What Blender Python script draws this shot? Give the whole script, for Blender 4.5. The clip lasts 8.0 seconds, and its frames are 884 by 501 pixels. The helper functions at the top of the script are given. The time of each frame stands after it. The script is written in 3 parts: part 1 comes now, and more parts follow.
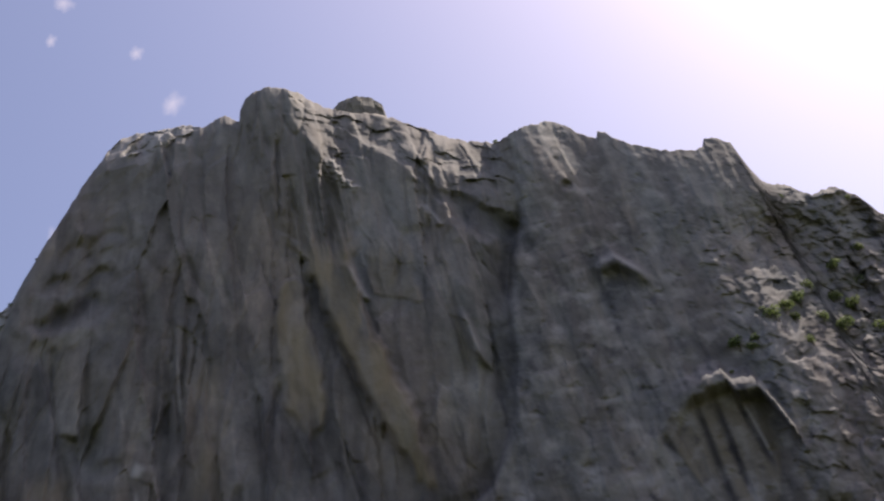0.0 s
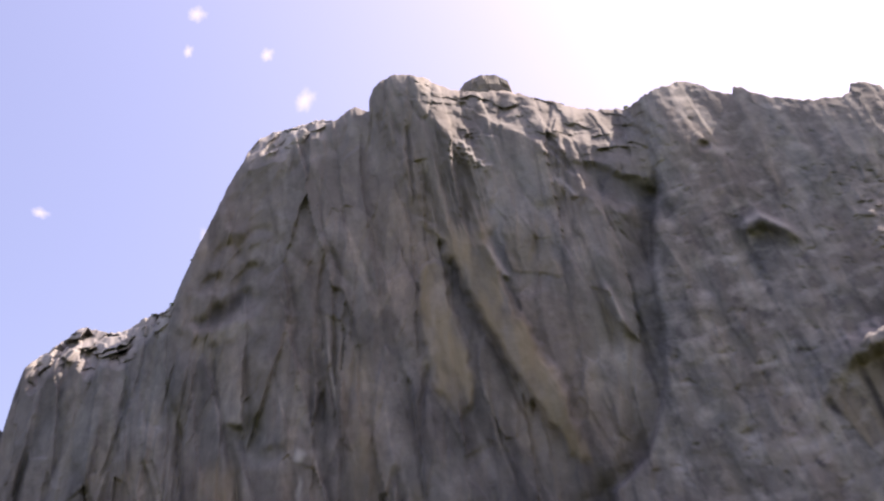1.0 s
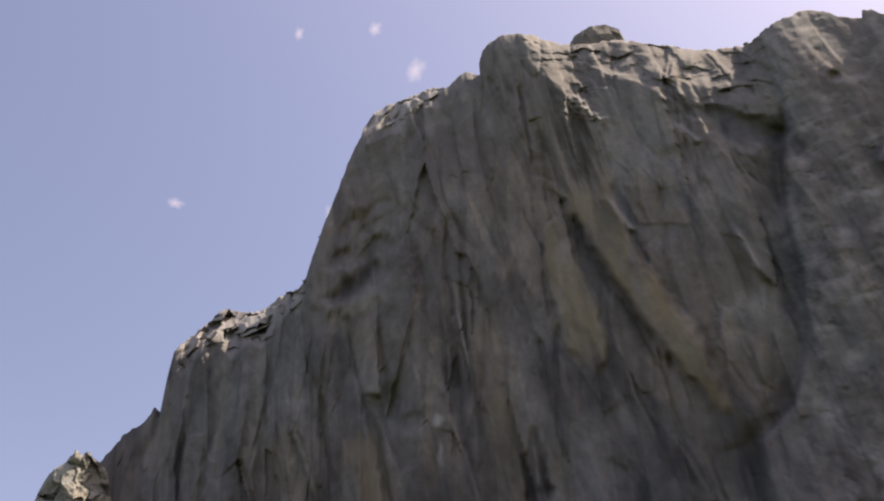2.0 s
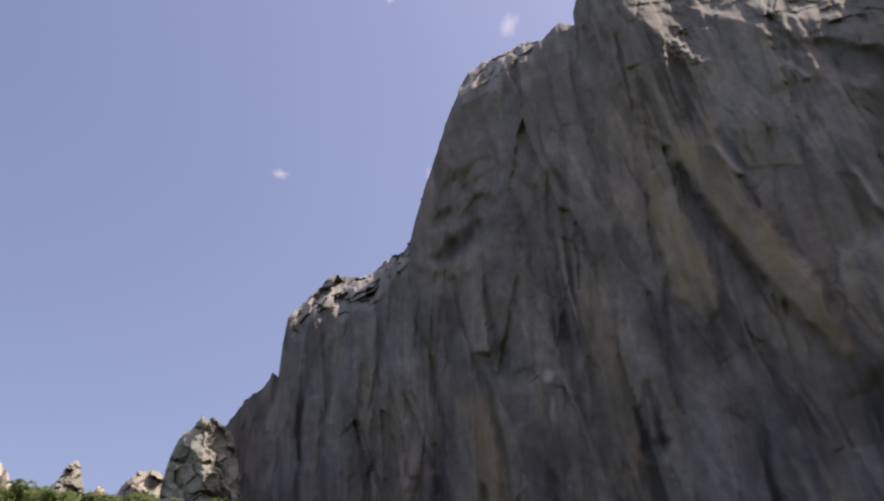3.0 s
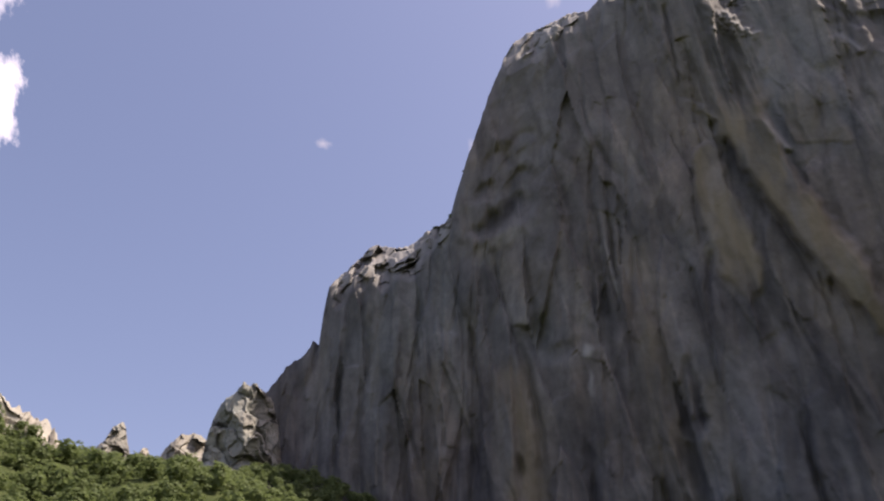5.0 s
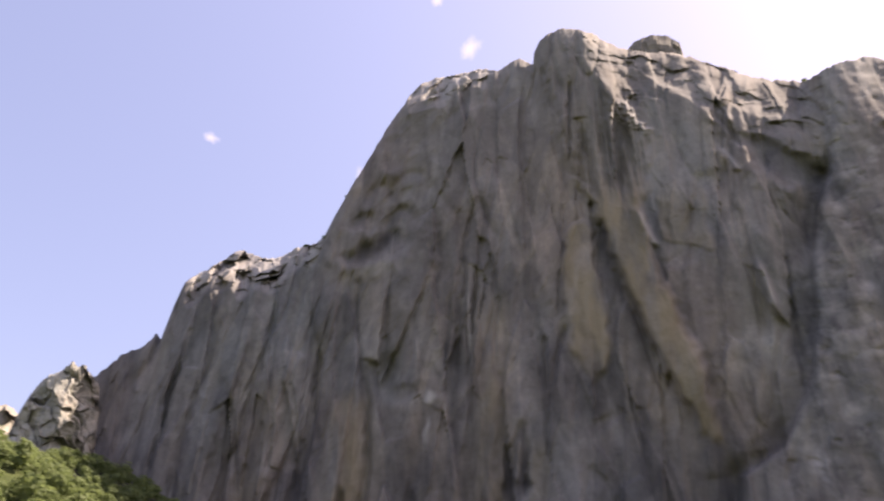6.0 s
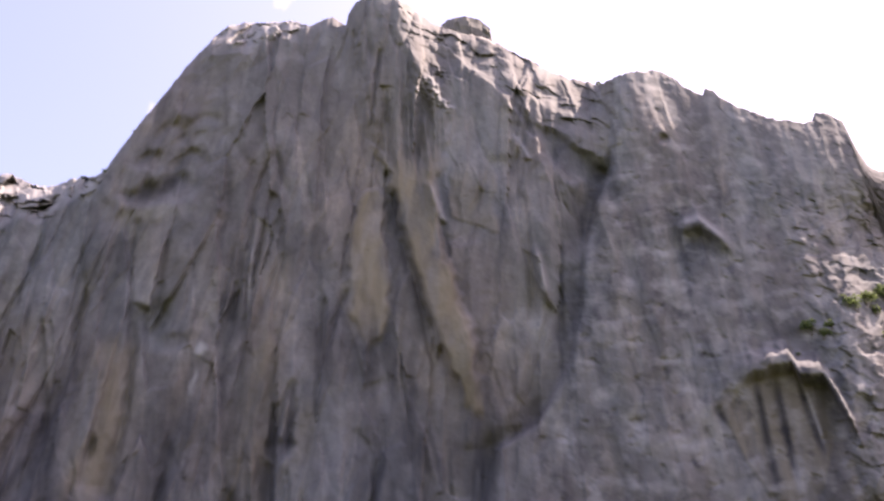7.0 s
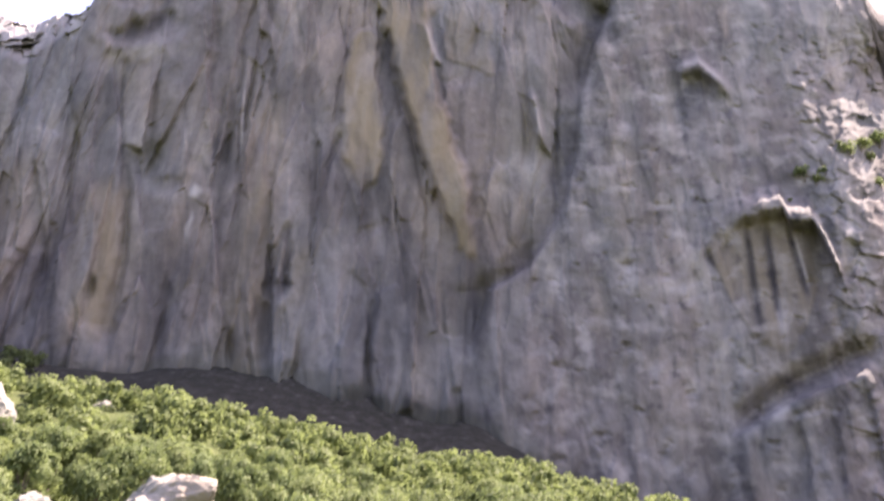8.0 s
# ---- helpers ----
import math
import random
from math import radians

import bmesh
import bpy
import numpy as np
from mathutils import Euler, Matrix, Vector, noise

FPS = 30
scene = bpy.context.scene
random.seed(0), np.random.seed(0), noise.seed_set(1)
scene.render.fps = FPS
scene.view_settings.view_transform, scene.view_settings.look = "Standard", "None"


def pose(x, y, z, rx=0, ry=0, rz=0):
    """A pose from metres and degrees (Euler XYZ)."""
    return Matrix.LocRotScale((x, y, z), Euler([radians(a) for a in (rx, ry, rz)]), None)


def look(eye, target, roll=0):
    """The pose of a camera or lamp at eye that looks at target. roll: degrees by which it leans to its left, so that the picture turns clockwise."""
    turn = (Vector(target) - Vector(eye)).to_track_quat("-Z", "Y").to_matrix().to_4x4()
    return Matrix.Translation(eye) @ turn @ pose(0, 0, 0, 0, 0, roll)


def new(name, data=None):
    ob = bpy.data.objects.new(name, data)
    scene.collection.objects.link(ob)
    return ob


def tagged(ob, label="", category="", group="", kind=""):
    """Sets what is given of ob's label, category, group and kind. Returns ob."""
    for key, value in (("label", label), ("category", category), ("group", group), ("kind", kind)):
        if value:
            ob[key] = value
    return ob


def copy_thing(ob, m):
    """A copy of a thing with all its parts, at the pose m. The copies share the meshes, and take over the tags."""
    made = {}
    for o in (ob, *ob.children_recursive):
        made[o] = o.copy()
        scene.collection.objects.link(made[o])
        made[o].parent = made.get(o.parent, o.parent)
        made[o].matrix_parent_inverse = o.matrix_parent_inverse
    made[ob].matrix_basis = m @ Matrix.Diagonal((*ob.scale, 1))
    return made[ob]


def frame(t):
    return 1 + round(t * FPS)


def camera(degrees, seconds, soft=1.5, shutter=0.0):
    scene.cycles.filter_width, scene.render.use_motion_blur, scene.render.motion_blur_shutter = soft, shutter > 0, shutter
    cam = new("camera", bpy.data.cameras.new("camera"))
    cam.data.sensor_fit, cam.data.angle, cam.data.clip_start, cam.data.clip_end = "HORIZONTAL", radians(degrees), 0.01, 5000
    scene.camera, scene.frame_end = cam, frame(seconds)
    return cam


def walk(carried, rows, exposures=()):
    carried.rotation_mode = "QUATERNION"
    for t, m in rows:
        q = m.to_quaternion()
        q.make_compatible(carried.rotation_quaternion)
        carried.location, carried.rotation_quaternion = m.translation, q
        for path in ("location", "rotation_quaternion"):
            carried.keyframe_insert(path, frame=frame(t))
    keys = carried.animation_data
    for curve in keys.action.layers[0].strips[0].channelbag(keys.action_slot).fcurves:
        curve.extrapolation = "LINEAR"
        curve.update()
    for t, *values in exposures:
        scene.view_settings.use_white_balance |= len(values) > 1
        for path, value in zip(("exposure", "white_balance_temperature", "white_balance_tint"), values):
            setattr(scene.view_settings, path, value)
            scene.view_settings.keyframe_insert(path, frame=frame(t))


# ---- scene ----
import functools

# The eye is the origin; y points at the wall, z up. The wall stands about 300 m away.
cam = camera(51.55, 8.0, soft=2.1, shutter=0.3)
EYE = (0.0, 0.0, 0.0)
TURNS = (  # seconds, heading to the right, tilt upward, lean
    (0.0, 6.54, 39.64, -13.63),
    (0.3, 3.59, 39.88, -12.62),
    (0.5, 1.75, 39.80, -12.15),
    (0.8, -3.05, 40.14, -10.75),
    (1.0, -4.75, 40.05, -10.58),
    (1.3, -8.15, 39.68, -10.26),
    (1.5, -10.33, 39.40, -10.00),
    (1.7, -12.50, 39.18, -9.48),
    (2.8, -21.34, 38.41, -5.84),
    (3.0, -23.61, 37.25, -6.05),
    (3.2, -25.99, 36.90, -6.66),
    (3.5, -29.50, 36.06, -6.59),
    (3.8, -31.66, 35.72, -6.41),
    (4.0, -31.56, 35.00, -6.23),
    (4.2, -31.13, 34.74, -6.11),
    (5.3, -25.23, 35.90, -1.60),
    (5.5, -23.95, 35.72, -0.44),
    (5.8, -19.17, 36.72, 1.70),
    (6.0, -16.76, 37.76, 2.90),
    (6.3, -11.25, 38.28, 2.57),
    (6.5, -6.65, 37.76, 0.72),
    (6.8, -3.01, 36.60, -0.26),
    (7.0, -0.27, 35.76, -0.22),
    (7.3, 1.47, 33.02, 0.76),
    (7.5, 1.22, 31.63, 0.72),
    (7.8, 0.73, 28.99, 0.30),
    (8.0, 0.12, 26.02, -0.11),
)


def aim(heading, tilt, lean):
    a, b = radians(heading), radians(tilt)
    return look(EYE, (math.sin(a) * math.cos(b) * 100, math.cos(a) * math.cos(b) * 100, math.sin(b) * 100), lean)


walk(cam, [(t, aim(a, b, c)) for t, a, b, c in TURNS],
     [(0.0, 0.5, 7100, 31), (0.5, 1.25, 7300, 34), (1.0, 1.3, 7500, 41), (1.7, 0.85, 7900, 31), (3.0, 0.55, 7300, 32), (4.2, 0.48, 7200, 33), (5.4, 0.65, 7400, 34), (6.0, 1.32, 7900, 37), (7.0, 1.7, 7350, 45), (7.5, 1.5, 7350, 45), (8.0, 2.35, 7450, 43)])

# ---- light ----
SUN_AZ, SUN_EL = 70.0, 56.0
world = bpy.data.worlds.new("sky")
world.use_nodes = True
scene.world = world
wn, wl = world.node_tree.nodes, world.node_tree.links
sky = wn.new("ShaderNodeTexSky")
sky.sky_type, sky.sun_disc = "NISHITA", False
sky.sun_elevation, sky.sun_rotation = radians(SUN_EL), radians(SUN_AZ)
sky.air_density, sky.dust_density, sky.ozone_density = 1.1, 1.8, 1.0
wl.new(sky.outputs[0], wn["Background"].inputs[0])
wn["Background"].inputs[1].default_value = 0.13
sun = new("sun", bpy.data.lights.new("sun", "SUN"))
sun.data.energy, sun.data.angle, sun.data.color = 4.6, radians(0.5), (0.95, 1.0, 0.86)
sa, se = radians(SUN_AZ), radians(SUN_EL)
sun.matrix_world = look((0, 0, 500), (-math.sin(sa) * math.cos(se) * 100, -math.cos(sa) * math.cos(se) * 100, 500 - math.sin(se) * 100))


# ---- materials ----
def material(name, rough=0.9):
    m = bpy.data.materials.new(name)
    m.use_nodes = True
    n, l = m.node_tree.nodes, m.node_tree.links
    b = n["Principled BSDF"]
    b.inputs["Roughness"].default_value = rough
    b.inputs["Specular IOR Level"].default_value = 0.2
    return m, n, l, b


def noise_node(n, l, scale, detail=6.0, stretch=(1, 1, 1), rough=0.6):
    co, mp, t = n.new("ShaderNodeNewGeometry"), n.new("ShaderNodeMapping"), n.new("ShaderNodeTexNoise")
    mp.inputs["Scale"].default_value = stretch
    l.new(co.outputs["Position"], mp.inputs["Vector"])
    l.new(mp.outputs[0], t.inputs["Vector"])
    t.inputs["Scale"].default_value, t.inputs["Detail"].default_value, t.inputs["Roughness"].default_value = scale, detail, rough
    return t.outputs["Fac"]


def ramp(n, l, fac, stops):
    r = n.new("ShaderNodeValToRGB")
    while len(r.color_ramp.elements) < len(stops):
        r.color_ramp.elements.new(0.5)
    for e, (p, c) in zip(r.color_ramp.elements, stops):
        e.position, e.color = p, (*c, 1) if len(c) == 3 else c
    l.new(fac, r.inputs[0])
    return r.outputs[0]


def mix(n, l, fac, a, b, mode="MIX"):
    m = n.new("ShaderNodeMix")
    m.data_type, m.blend_type = "RGBA", mode
    for value, socket in ((fac, m.inputs[0]), (a, m.inputs[6]), (b, m.inputs[7])):
        if isinstance(value, (int, float)):
            socket.default_value = value
        elif isinstance(value, tuple):
            socket.default_value = (*value, 1)
        else:
            l.new(value, socket)
    return m.outputs[2]


def attribute(n, name):
    a = n.new("ShaderNodeAttribute")
    a.attribute_name = name
    return a.outputs["Fac"]


def limestone(name, stained=False, tone=1.0):
    m, n, l, b = material(name, 0.92)
    warm = 0.96 if stained else 0.975
    g = lambda v: (v * tone, v * tone * warm, v * tone * (0.915 if stained else 0.85))
    patches = noise_node(n, l, 0.028, 5, (1, 1, 0.55))
    col = ramp(n, l, patches, [(0.3, g(0.1)), (0.44, g(0.145)), (0.52, g(0.175)), (0.7, g(0.22))])
    col = mix(n, l, 0.6, col, ramp(n, l, noise_node(n, l, 0.022, 4, (1, 1, 0.5)), [(0.36, (1.12, 0.98, 0.93)), (0.5, (1.0, 1.0, 1.0)), (0.64, (0.88, 0.99, 1.06))]), "MULTIPLY")
    grain = noise_node(n, l, 0.13, 5, (1, 1, 0.6), 0.55)
    col = mix(n, l, 0.22, col, ramp(n, l, grain, [(0.3, (0.5, 0.5, 0.52)), (0.5, (0.98, 0.98, 0.98)), (0.68, (1.45, 1.42, 1.36))]), "MULTIPLY")
    spots_ = noise_node(n, l, 0.2, 4, (1, 1, 0.8), 0.6)
    col = mix(n, l, 0.5, col, ramp(n, l, spots_, [(0.33, (0.62, 0.61, 0.63)), (0.45, (0.94, 0.94, 0.94)), (0.56, (1.04, 1.04, 1.03)), (0.68, (1.4, 1.38, 1.33))]), "MULTIPLY")
    wash = noise_node(n, l, 0.065, 2.5, (1, 1, 0.15), 0.5)
    col = mix(n, l, 0.5, col, ramp(n, l, wash, [(0.34, (0.6, 0.58, 0.6)), (0.45, (0.92, 0.91, 0.92)), (0.56, (1, 1, 1)), (0.66, (1.28, 1.2, 1.1))]), "MULTIPLY")
    if stained:
        col = mix(n, l, 0.75, col, ramp(n, l, attribute(n, "fresh"), [(0.1, (0.55, 0.55, 0.58)), (0.42, (0.92, 0.92, 0.93)), (0.58, (1.04, 1.03, 1.02)), (0.9, (1.42, 1.37, 1.3))]), "MULTIPLY")
        tan = ramp(n, l, noise_node(n, l, 0.1, 6, (1, 1, 0.2)), [(0.3, (0.185, 0.152, 0.102)), (0.55, (0.25, 0.207, 0.14)), (0.75, (0.25, 0.222, 0.17))])
        col = mix(n, l, attribute(n, "ochre"), col, tan)
        # dark streaks, plus shade painted into recesses, cave and the wall's foot
        col = mix(n, l, attribute(n, "stain_shade"), col, (0.045, 0.043, 0.047))
        # pale rock, plus sunlight painted on broken tops, flakes and the ledge
        col = mix(n, l, attribute(n, "chalk_sun"), col, (0.38, 0.365, 0.35))
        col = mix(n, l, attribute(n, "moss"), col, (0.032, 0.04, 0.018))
    l.new(col, b.inputs["Base Color"])
    bump = n.new("ShaderNodeBump")
    bump.inputs["Strength"].default_value, bump.inputs["Distance"].default_value = 0.3, 0.5
    l.new(noise_node(n, l, 0.3, 6, (1, 1, 0.6), 0.55), bump.inputs["Height"])
    l.new(bump.outputs[0], b.inputs["Normal"])
    return m


ROCK = limestone("stained_limestone", True)
PALE_ROCK = limestone("weathered_limestone", False, 1.95)
GREY_ROCK = limestone("grey_limestone", False, 1.0)
BOULDER_ROCK = limestone("boulder_limestone", False, 1.15)
TOWER_ROCK = limestone("tower_limestone", False, 1.5)


def leaf_material(name, dark, light):
    m, n, l, b = material(name, 0.65)
    info, geo = n.new("ShaderNodeObjectInfo"), n.new("ShaderNodeNewGeometry")
    tone = ramp(n, l, geo.outputs["Random Per Island"], [(0.0, dark), (1.0, light)])
    tone = mix(n, l, 0.6, tone, ramp(n, l, info.outputs["Random"], [(0.0, (0.88, 0.92, 0.88)), (1.0, (1.14, 1.08, 1.0))]), "MULTIPLY")
    l.new(tone, b.inputs["Base Color"])
    t, ms = n.new("ShaderNodeBsdfTranslucent"), n.new("ShaderNodeMixShader")
    l.new(mix(n, l, 1.0, tone, (1.1, 1.1, 1.0), "MULTIPLY"), t.inputs["Color"])
    ms.inputs[0].default_value = 0.5
    l.new(b.outputs[0], ms.inputs[1])
    l.new(t.outputs[0], ms.inputs[2])
    l.new(ms.outputs[0], n["Material Output"].inputs[0])
    return m


LEAF = leaf_material("leaves", (0.122, 0.162, 0.07), (0.145, 0.192, 0.08))
bark_mat, bn, bl, bb = material("bark", 0.9)
bl.new(ramp(bn, bl, noise_node(bn, bl, 3, 6, (1, 1, 0.2)), [(0.3, (0.07, 0.055, 0.04)), (0.7, (0.2, 0.17, 0.13))]), bb.inputs["Base Color"])
soil_mat, sn, sl, sb = material("slope_soil", 0.95)
soil = ramp(sn, sl, noise_node(sn, sl, 0.12, 9), [(0.3, (0.03, 0.045, 0.014)), (0.5, (0.048, 0.065, 0.02)), (0.66, (0.07, 0.085, 0.03)), (0.8, (0.16, 0.15, 0.12))])
spread = sn.new("ShaderNodeSeparateXYZ")
sl.new(sn.new("ShaderNodeNewGeometry").outputs["Position"], spread.inputs[0])
# towards the wall the soil turns to scree, darkened to paint the cliff's shade
wall_shade = sn.new("ShaderNodeMapRange")
wall_shade.inputs["From Min"].default_value, wall_shade.inputs["From Max"].default_value = 205, 235
sl.new(spread.outputs["Y"], wall_shade.inputs["Value"])
shaded_scree_col = ramp(sn, sl, noise_node(sn, sl, 0.3, 6), [(0.3, (0.016, 0.018, 0.012)), (0.5, (0.028, 0.028, 0.022)), (0.62, (0.042, 0.04, 0.034)), (0.75, (0.09, 0.085, 0.075))])
sl.new(mix(sn, sl, wall_shade.outputs[0], soil, shaded_scree_col), sb.inputs["Base Color"])
sbump = sn.new("ShaderNodeBump")
sbump.inputs["Distance"].default_value = 0.6
sl.new(noise_node(sn, sl, 0.8, 9), sbump.inputs["Height"])
sl.new(sbump.outputs[0], sb.inputs["Normal"])


# ---- shape helpers ----
def hash2(i, j, seed):
    v = np.sin(i * 127.1 + j * 311.7 + seed * 74.7) * 43758.5453
    return v - np.floor(v)


def grad(x, y, seed=0):
    """Smooth noise, about -1 to 1."""
    i, j = np.floor(x), np.floor(y)
    u, v = x - i, y - j
    s, t = u * u * u * (u * (u * 6 - 15) + 10), v * v * v * (v * (v * 6 - 15) + 10)

    def corner(di, dj):
        a = hash2(i + di, j + dj, seed) * 2 * np.pi
        return np.cos(a) * (u - di) + np.sin(a) * (v - dj)
    return 1.5 * ((corner(0, 0) * (1 - s) + corner(1, 0) * s) * (1 - t) + (corner(0, 1) * (1 - s) + corner(1, 1) * s) * t)


def fbm(x, y, octaves=4, seed=0, gain=0.5, ridged=False):
    total, amp = 0.0, 1.0
    for k in range(octaves):
        g = grad(x * 2 ** k + 17.3 * k, y * 2 ** k - 9.1 * k, seed + k)
        total = total + amp * (1 - 2 * np.abs(g) if ridged else g)
        amp *= gain
    return total


def cells(x, y, value, seed=0, crisp=16.0):
    """A field of random points: value(way to the point, its random number), blended softly from point to point."""
    i, j = np.floor(x), np.floor(y)
    near_ = []
    for di in (-1, 0, 1):
        for dj in (-1, 0, 1):
            a, b = i + di, j + dj
            px, py = x - a - hash2(a, b, seed), y - b - hash2(a, b, seed + 5)
            near_.append((px * px + py * py, px, py, hash2(a, b, seed + 9)))
    least = functools.reduce(np.minimum, [c[0] for c in near_])
    total, weight = 0.0, 0.0
    for q, px, py, r in near_:
        w = np.exp(-crisp * (q - least))
        total, weight = total + w * value(px, py, r), weight + w
    return total / weight


def blocks(x, y, seed=0, crisp=30.0):
    """Random tilted facets, one for each cell."""
    return cells(x, y, lambda ox, oy, r: (r - 0.5) + (np.sin(r * 91) * ox + np.sin(r * 57) * oy) * 0.65, seed, crisp)


def facets(x, y, seed=0, crisp=60.0):
    """Upright prisms: each cell is turned a little to one side. Relief, and how fresh each face is."""
    relief_ = cells(x, y, lambda ox, oy, r: (r - 0.5) * 0.9 + (np.sin(r * 91) * 1.3 * ox + np.sin(r * 57) * 0.3 * oy), seed, crisp)
    return relief_, cells(x, y, lambda ox, oy, r: np.sin(r * 133) + 0 * ox, seed, crisp)


def scallops(x, y, seed=0, crisp=14.0):
    """Overlapping shells: each leans out downward and ends in a small roof above."""
    return cells(x, y, lambda ox, oy, r: (r - 0.5) * 0.8 - np.clip(oy + 0.45 - 0.5 * ox * ox, 0, 1.3) * (0.5 + r), seed, crisp)


def bowls(x, y, seed=0, crisp=22.0):
    """Shallow scoops side by side, with sharp ribs between them."""
    return cells(x, y, lambda ox, oy, r: (ox * ox + oy * oy) * (0.9 + r) - 0.5 * r, seed, crisp)


def fissures(x, y, width, seed=0):
    """1 along wandering lines."""
    return np.exp(-(grad(x, y, seed) / width) ** 2)


def smooth(a, b, x):
    t = np.clip((x - a) / (b - a), 0, 1)
    return t * t * (3 - 2 * t)


def mesh_object(name, verts, faces, mat, parent=None, shade=True):
    me = bpy.data.meshes.new(name)
    verts, faces = np.asarray(verts, dtype=np.float32), np.asarray(faces, dtype=np.int32)
    k = faces.shape[1]
    me.vertices.add(len(verts))
    me.vertices.foreach_set("co", verts.ravel())
    me.loops.add(faces.size)
    me.loops.foreach_set("vertex_index", faces.ravel())
    me.polygons.add(len(faces))
    me.polygons.foreach_set("loop_start", np.arange(0, faces.size, k, dtype=np.int32))
    me.polygons.foreach_set("use_smooth", np.full(len(faces), shade))
    me.update(calc_edges=True)
    me.materials.append(mat)
    ob = new(name, me)
    ob.parent = parent
    return ob


def grid_faces(rows, cols):
    a = (np.arange(rows - 1)[:, None] * cols + np.arange(cols - 1)[None, :]).ravel()
    return np.stack([a, a + 1, a + cols + 1, a + cols], 1)


# ---- ground ----
def tree_line(az):
    """Elevation, in degrees, of the hillside's upper edge by heading."""
    return np.interp(az, (-180, -130, -90, -60, -56, -52, -48, -44, -40, -36, -30, -24, -17, -14, -10, -5, -1, 3, 7, 10, 14, 18, 30, 60, 120, 180),
                     (2, 6, 20, 24.7, 23.7, 22.3, 21.8, 21.9, 20.8, 18.5, 16.3, 15.9, 15.7, 15.2, 14.5, 13.1, 12.5, 12.4, 11.7, 10.7, 9.3, 7.7, 6.5, 3, 1, 2))


def ground_height(x, y):
    rho, az = np.hypot(x, y), np.degrees(np.arctan2(x, y))
    crest = 190 * np.tan(np.radians(tree_line(az)))
    steep = np.interp(az, (-60, -46, -36, -27, -17, -5, 2, 7, 14), (0.0046, 0.0052, 0.0056, 0.005, 0.0053, 0.0062, 0.0058, 0.005, 0.004))
    scree = np.interp(az, (-42, -36, -30, -26, -20, -5, 2, 7, 14), (0, 4.6e-5, 5.2e-5, 3.2e-5, 3e-5, 1.3e-4, 1.25e-4, 6e-5, 0.0))
    rise = np.where(rho < 190, (rho / 190) ** 2, 1 + steep * (np.minimum(rho, 400) - 190) + scree * np.clip(rho - 245, 0, 80) ** 2)
    return -1.6 + crest * rise + 1.2 * fbm(x / 35, y / 35, 4, 3) * smooth(20, 90, rho)


rings, spokes = 190, 480
rad = np.concatenate([np.linspace(0.0, 420, 160), np.geomspace(432, 4500, rings - 160)])
th = np.linspace(-np.pi, np.pi, spokes)
RR, TT = np.meshgrid(rad, th, indexing="ij")
gx, gy = RR * np.sin(TT), RR * np.cos(TT)
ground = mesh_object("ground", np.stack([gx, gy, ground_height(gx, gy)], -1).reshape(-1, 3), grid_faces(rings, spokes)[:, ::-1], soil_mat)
tagged(ground, "stony hillside with dark green scrub below the cliff", "ground", kind="structure")


# ---- the cliff ----
def wall_line(x):
    return 300 - 0.05 * x


SKY_SHOULDER = ((-300, 158), (-286, 180), (-270, 194), (-258, 206), (-247, 214), (-235, 219.5), (-230.5, 225), (-227.5, 219), (-225, 240), (-222, 253), (-214, 257), (-207, 262), (-199, 266), (-193, 266), (-184, 260), (-173, 258), (-160, 263), (-152, 265))
SKY_HEAD = ((-151, 266), (-143, 287), (-133, 312), (-122, 336), (-114, 352), (-108, 360), (-97, 362), (-76, 360), (-67, 356), (-56, 362), (-48, 357), (-48, 364), (-45, 372), (-40, 377), (-34, 378), (-26, 375), (-18, 371), (-14.5, 365), (-11, 360), (-5, 355), (3, 348), (22, 340), (31, 334), (42, 322), (58, 311), (69, 306))
SKY_RIGHT = ((77, 311.5), (86, 314.5), (94, 315), (101, 312), (106, 307), (116, 296), (118, 300), (121, 300), (130, 288), (144, 281), (154, 279), (161, 280), (162.5, 284), (168, 283), (173, 278), (174.5, 262), (177, 250), (183, 249), (194, 240), (205, 240), (211, 233), (216, 222), (240, 190), (300, 130))
SKYLINE = np.array(SKY_SHOULDER + SKY_HEAD + SKY_RIGHT, dtype=float)


def skyline(x):
    z = np.interp(x, SKYLINE[:, 0], SKYLINE[:, 1])
    return z + 1.9 * fbm(x / 9, x * 0 + 3.7, 3, 40) + 0.8 * fbm(x / 2.1, x * 0 + 8.1, 2, 44)


def upright(x, z, line, wl, wr, soft=6.0):
    """1 on a line that runs down the wall (points x, z from the top), falling off over wl to its left and wr to its right."""
    zs, xs = [p[1] for p in line][::-1], [p[0] for p in line][::-1]
    d = x - np.interp(z, zs, xs)
    ends = smooth(zs[0] - soft, zs[0] + soft, z) * (1 - smooth(zs[-1] - soft, zs[-1] + soft, z))
    return np.exp(-np.where(d < 0, d / wl, d / wr) ** 2) * ends


def shelf(x, z, line, below, above=0.8, soft=3.0):
    """1 at a lip that runs along the wall, falling off slowly below and sharply above."""
    xs, zs = [p[0] for p in line], [p[1] for p in line]
    d = z - np.interp(x, xs, zs)
    ends = smooth(xs[0] - soft, xs[0] + soft, x) * (1 - smooth(xs[-1] - soft, xs[-1] + soft, x))
    return np.where(d < 0, np.exp(-(d / below) ** 2), np.exp(-(d / above) ** 2)) * ends


def hollow(x, z, cx, cz, rx, rz):
    return np.exp(-(((x - cx) / rx) ** 2 + ((z - cz) / rz) ** 2) ** 1.6)


